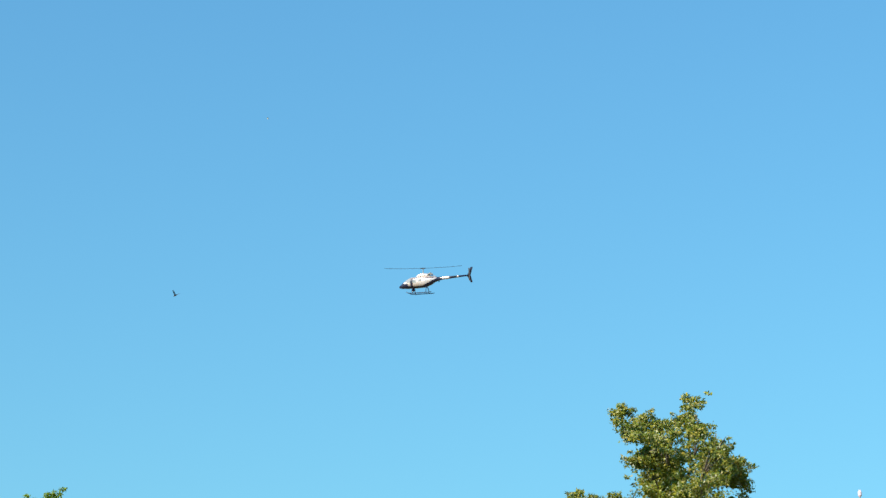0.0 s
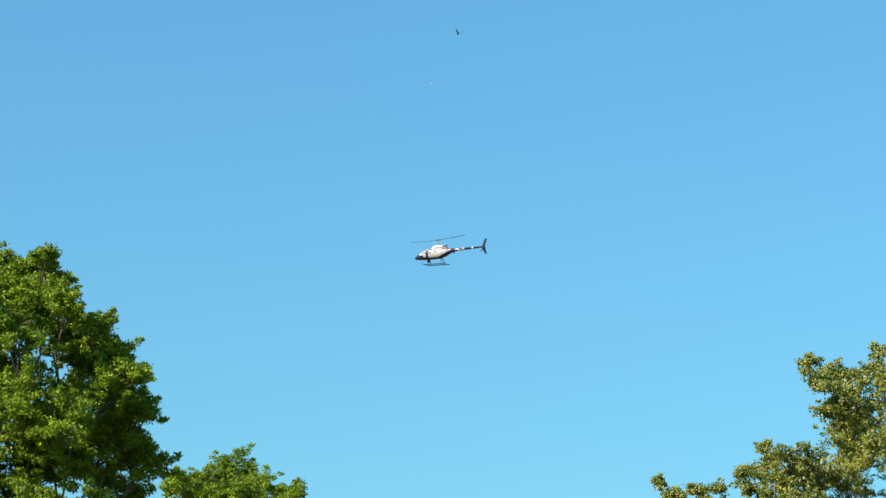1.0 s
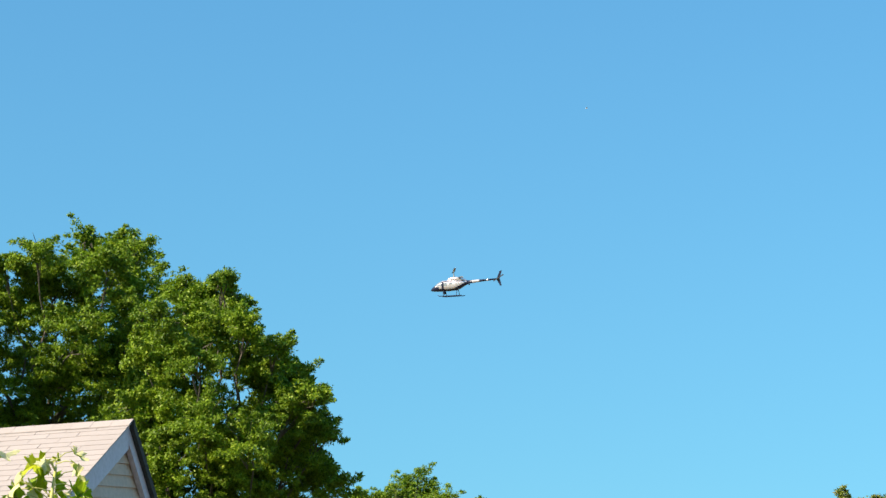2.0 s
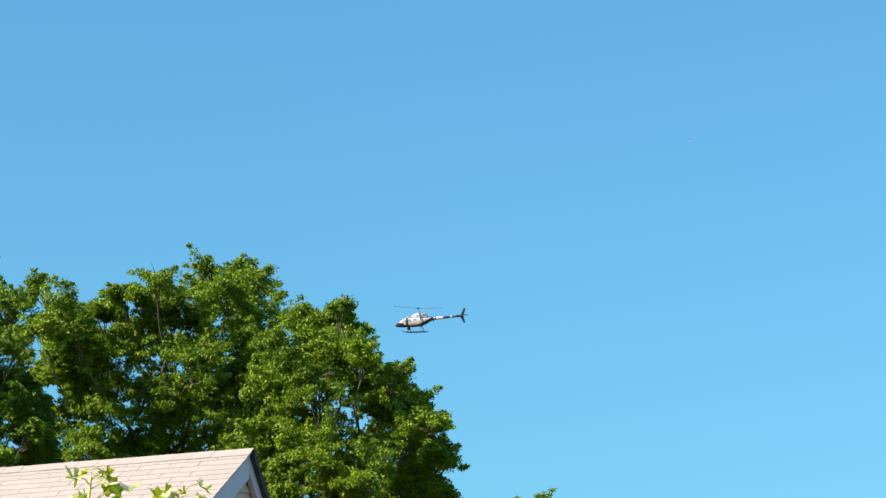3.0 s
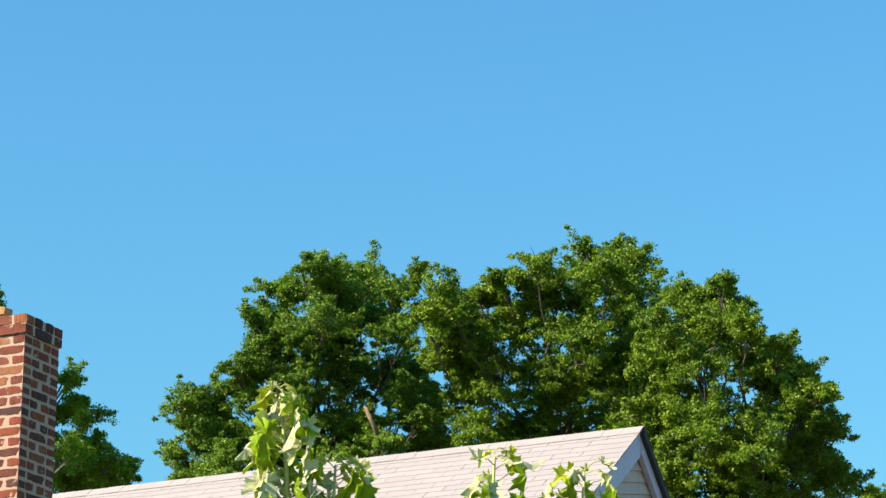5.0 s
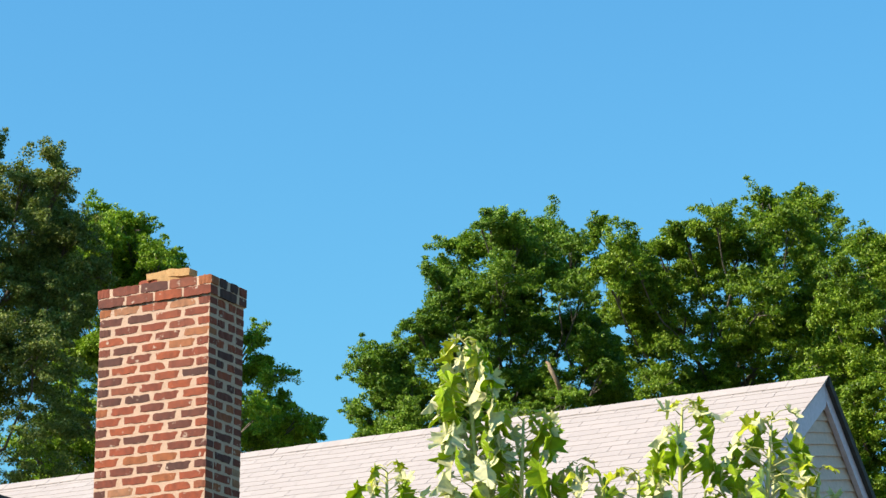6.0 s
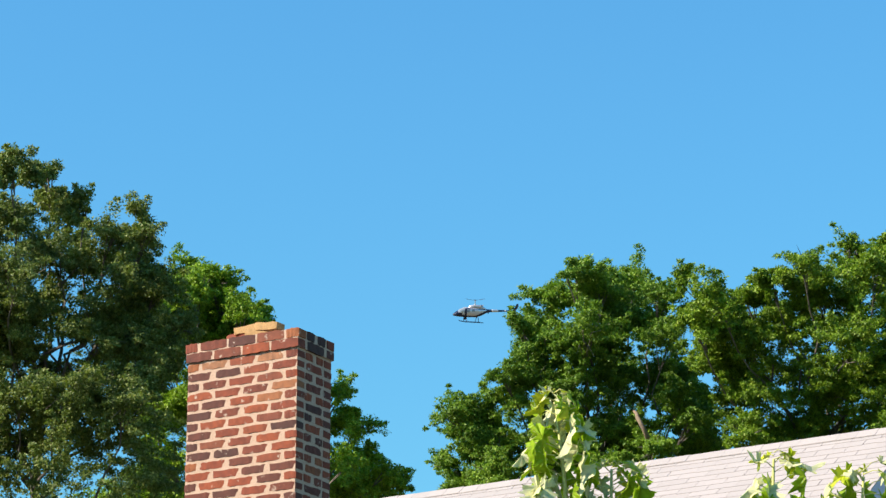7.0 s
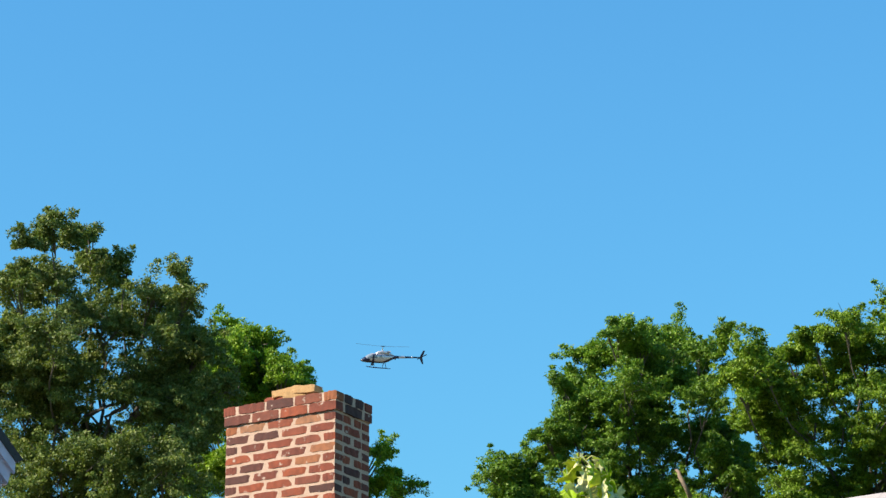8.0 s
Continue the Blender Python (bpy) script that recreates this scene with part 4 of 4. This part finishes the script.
body([(1.75, 0, -0.98, 0.05, 0.05), (1.65, 0, -0.98, 0.17, 0.17), (1.5, 0, -0.98, 0.21, 0.21), (1.35, 0, -0.98, 0.17, 0.17), (1.25, 0, -0.98, 0.05, 0.05)], HELI_NAVY, "camera_ball", heli, "dark camera ball under the nose", 12)
part("ball_mount", one_box(1.4, 1.6, -0.07, 0.07, -0.85, -0.66, 0.02), HELI_NAVY, heli)
part("belly_beacon", one_box(-2.05, -1.9, -0.04, 0.04, -0.12, 0.12, 0.015), HELI_NAVY, heli)
bm = bmesh.new()
tube(bm, [(0.1, 0, 0.95), (0.1, 0, 1.3), (0.1, 0, 1.78)], [0.13, 0.07, 0.05], 10)
part("mast", bm, HELI_METAL, heli, "metal rotor mast")
rotor = part("main_rotor", one_box(-0.35, 0.35, -0.10, 0.10, -0.06, 0.06, 0.03), BLADE, heli, "two-bladed dark main rotor")
for s in (1, -1):
    bm = bmesh.new()
    rings = []
    for x, w, dz in ((0.3, 0.10, 0.0), (0.7, 0.165, 0.01), (2.5, 0.165, 0.05), (4.4, 0.165, 0.13), (5.08, 0.16, 0.17)):
        rings.append([(s * x, -w, dz), (s * x, -w * 0.3, dz + 0.022), (s * x, w, dz + 0.004), (s * x, -w * 0.3, dz - 0.018)])
    loft(bm, rings)
    bmesh.ops.recalc_face_normals(bm, faces=bm.faces)
    part("blade", bm, BLADE, rotor)
trotor = part("tail_rotor", one_box(-0.07, 0.07, -0.05, 0.05, -0.07, 0.07, 0.02), BLADE, heli, "small two-bladed tail rotor")
for s in (1, -1):
    bm = bmesh.new()
    box(bm, -0.07, 0.07, -0.012, 0.012, *sorted((s * 0.06, s * 0.82)))
    part("blade", bm, BLADE, trotor)


# ---- birds ----
def bird(name, span, material, label, up):
    ob = new(name)
    bm = bmesh.new()
    k = span
    loft(bm, [oval(0.30 * k, 0, 0, 0.01 * k, 0.01 * k, 10), oval(0.24 * k, 0, 0.005 * k, 0.07 * k, 0.07 * k, 10), oval(0.08 * k, 0, 0, 0.10 * k, 0.10 * k, 10), oval(-0.12 * k, 0, 0, 0.045 * k, 0.04 * k, 10), oval(-0.30 * k, 0, 0.005 * k, 0.07 * k, 0.008 * k, 10)])
    bmesh.ops.recalc_face_normals(bm, faces=bm.faces)
    part("body", bm, material, ob, smooth=True)
    for s in (1, -1):
        bm = bmesh.new()
        o = [(0.16, 0.04), (0.20, 0.26), (0.04, 0.50), (-0.06, 0.32), (-0.12, 0.05)]
        loft(bm, [[(a * k, s * b * k, (b * up + dz) * k) for a, b in o] for dz in (0.0, 0.014)])
        bmesh.ops.recalc_face_normals(bm, faces=bm.faces)
        part("wing", bm, material, ob)
    return tagged(ob, label, "bird")


swift = bird("small_bird", 0.40, BIRD_DARK, "small dark bird flying fast across the sky", 1.0)
gull = bird("white_bird", 1.25, GULL_WHITE, "distant white bird gliding with raised wings", 0.45)


def motions():
    # helicopter: seconds, x, y, z, heading (degrees left of +Y), nose down, bank to its left
    way = ((0, 128.3, 326.7, 112.4, 55, 0, 12), (0.5, 119.0, 333.8, 111.9, 56, 0, 12), (1, 110.1, 340.2, 111.7, 58, 0, 12), (1.5, 100.6, 346.6, 111.5, 60, 0, 13), (3, 72.5, 363.8, 111.9, 66, -1, 14), (4.2, 47.6, 375.5, 113.4, 76, -1, 15), (5.3, 25.4, 384.4, 115.3, 90, 0, 16), (6.5, 1.8, 393.3, 117.3, 103, 1, 17), (7, -7.8, 397.1, 118.3, 106, 1, 18), (7.5, -17.7, 400.2, 120.0, 108, 1, 18), (8, -28.1, 402.9, 122.2, 110, 1, 18))
    walk(heli, [(t, pose(x, y, z, 0, 0, 90 + h) @ pose(0, 0, 0, 0, dn, 0) @ pose(0, 0, 0, -bk, 0, 0)) for t, x, y, z, h, dn, bk in way])
    turns = ((0, 0), (0.5, 24), (1, 47), (1.5, 69), (3, 134), (7, 316), (7.5, 333), (8, 352))
    rows, rows2 = [], []
    for i in range(241):
        t = i / 30
        a = 1080 * t / 0.5 - float(np.interp(t, [q[0] for q in turns], [q[1] for q in turns]))
        rows.append((t, pose(0.1, 0, 1.78, 0, 0, 16 + a)))
        rows2.append((t, pose(-6.05, 0.14, 0.62, 0, 83.0 * i, 0)))
    walk(rotor, rows)
    walk(trotor, rows2)
    walk(swift, [(t, pose(x, y, z, 35, -35, 40)) for t, x, y, z in ((0, 33.5, 115.2, 38.6), (0.2, 33.9, 115.0, 40.9), (0.5, 34.9, 114.7, 43.5), (0.6, 34.6, 114.8, 44.8), (0.8, 36.0, 114.4, 46.8), (1, 37.7, 113.9, 49.0), (2.0, 43.0, 112.5, 58.5), (4.0, 53.0, 110.0, 78.0), (8.0, 73.0, 105.0, 117.0))])
    walk(gull, [(t, pose(x, y, z, 0, 0, 160)) for t, x, y, z in ((0, 241.2, 741.3, 297.2), (1, 237.5, 742.6, 293.9), (1.5, 234.7, 743.5, 292.3), (3.5, 227.1, 745.8, 286.9), (8, 209.7, 751.3, 272.8))])
    # the breeze moves all shoots together: seconds, metres at the tips
    breeze = ((0, 0.01), (1.5, -0.01), (2.8, 0.02), (3.0, 0.01), (3.5, -0.03), (3.8, -0.045), (4.0, -0.005), (4.2, 0.03), (4.7, 0.0), (5.3, 0.0), (6.0, 0.0), (6.5, -0.027), (7.0, -0.005), (7.5, 0.024), (8.0, 0.0))
    for st, home, s in SHOOTS:
        rows = []
        for k in range(41):
            t = 0.2 * k
            sway = 50 * float(np.interp(t, [q[0] for q in breeze], [q[1] for q in breeze])) + 0.25 * math.sin(0.73 * k + 1.7 * s)
            rows.append((t, home @ pose(0, 0, 0, 0.5 * math.sin(0.9 * k + s), sway, 0)))
        walk(st, rows)


motions()
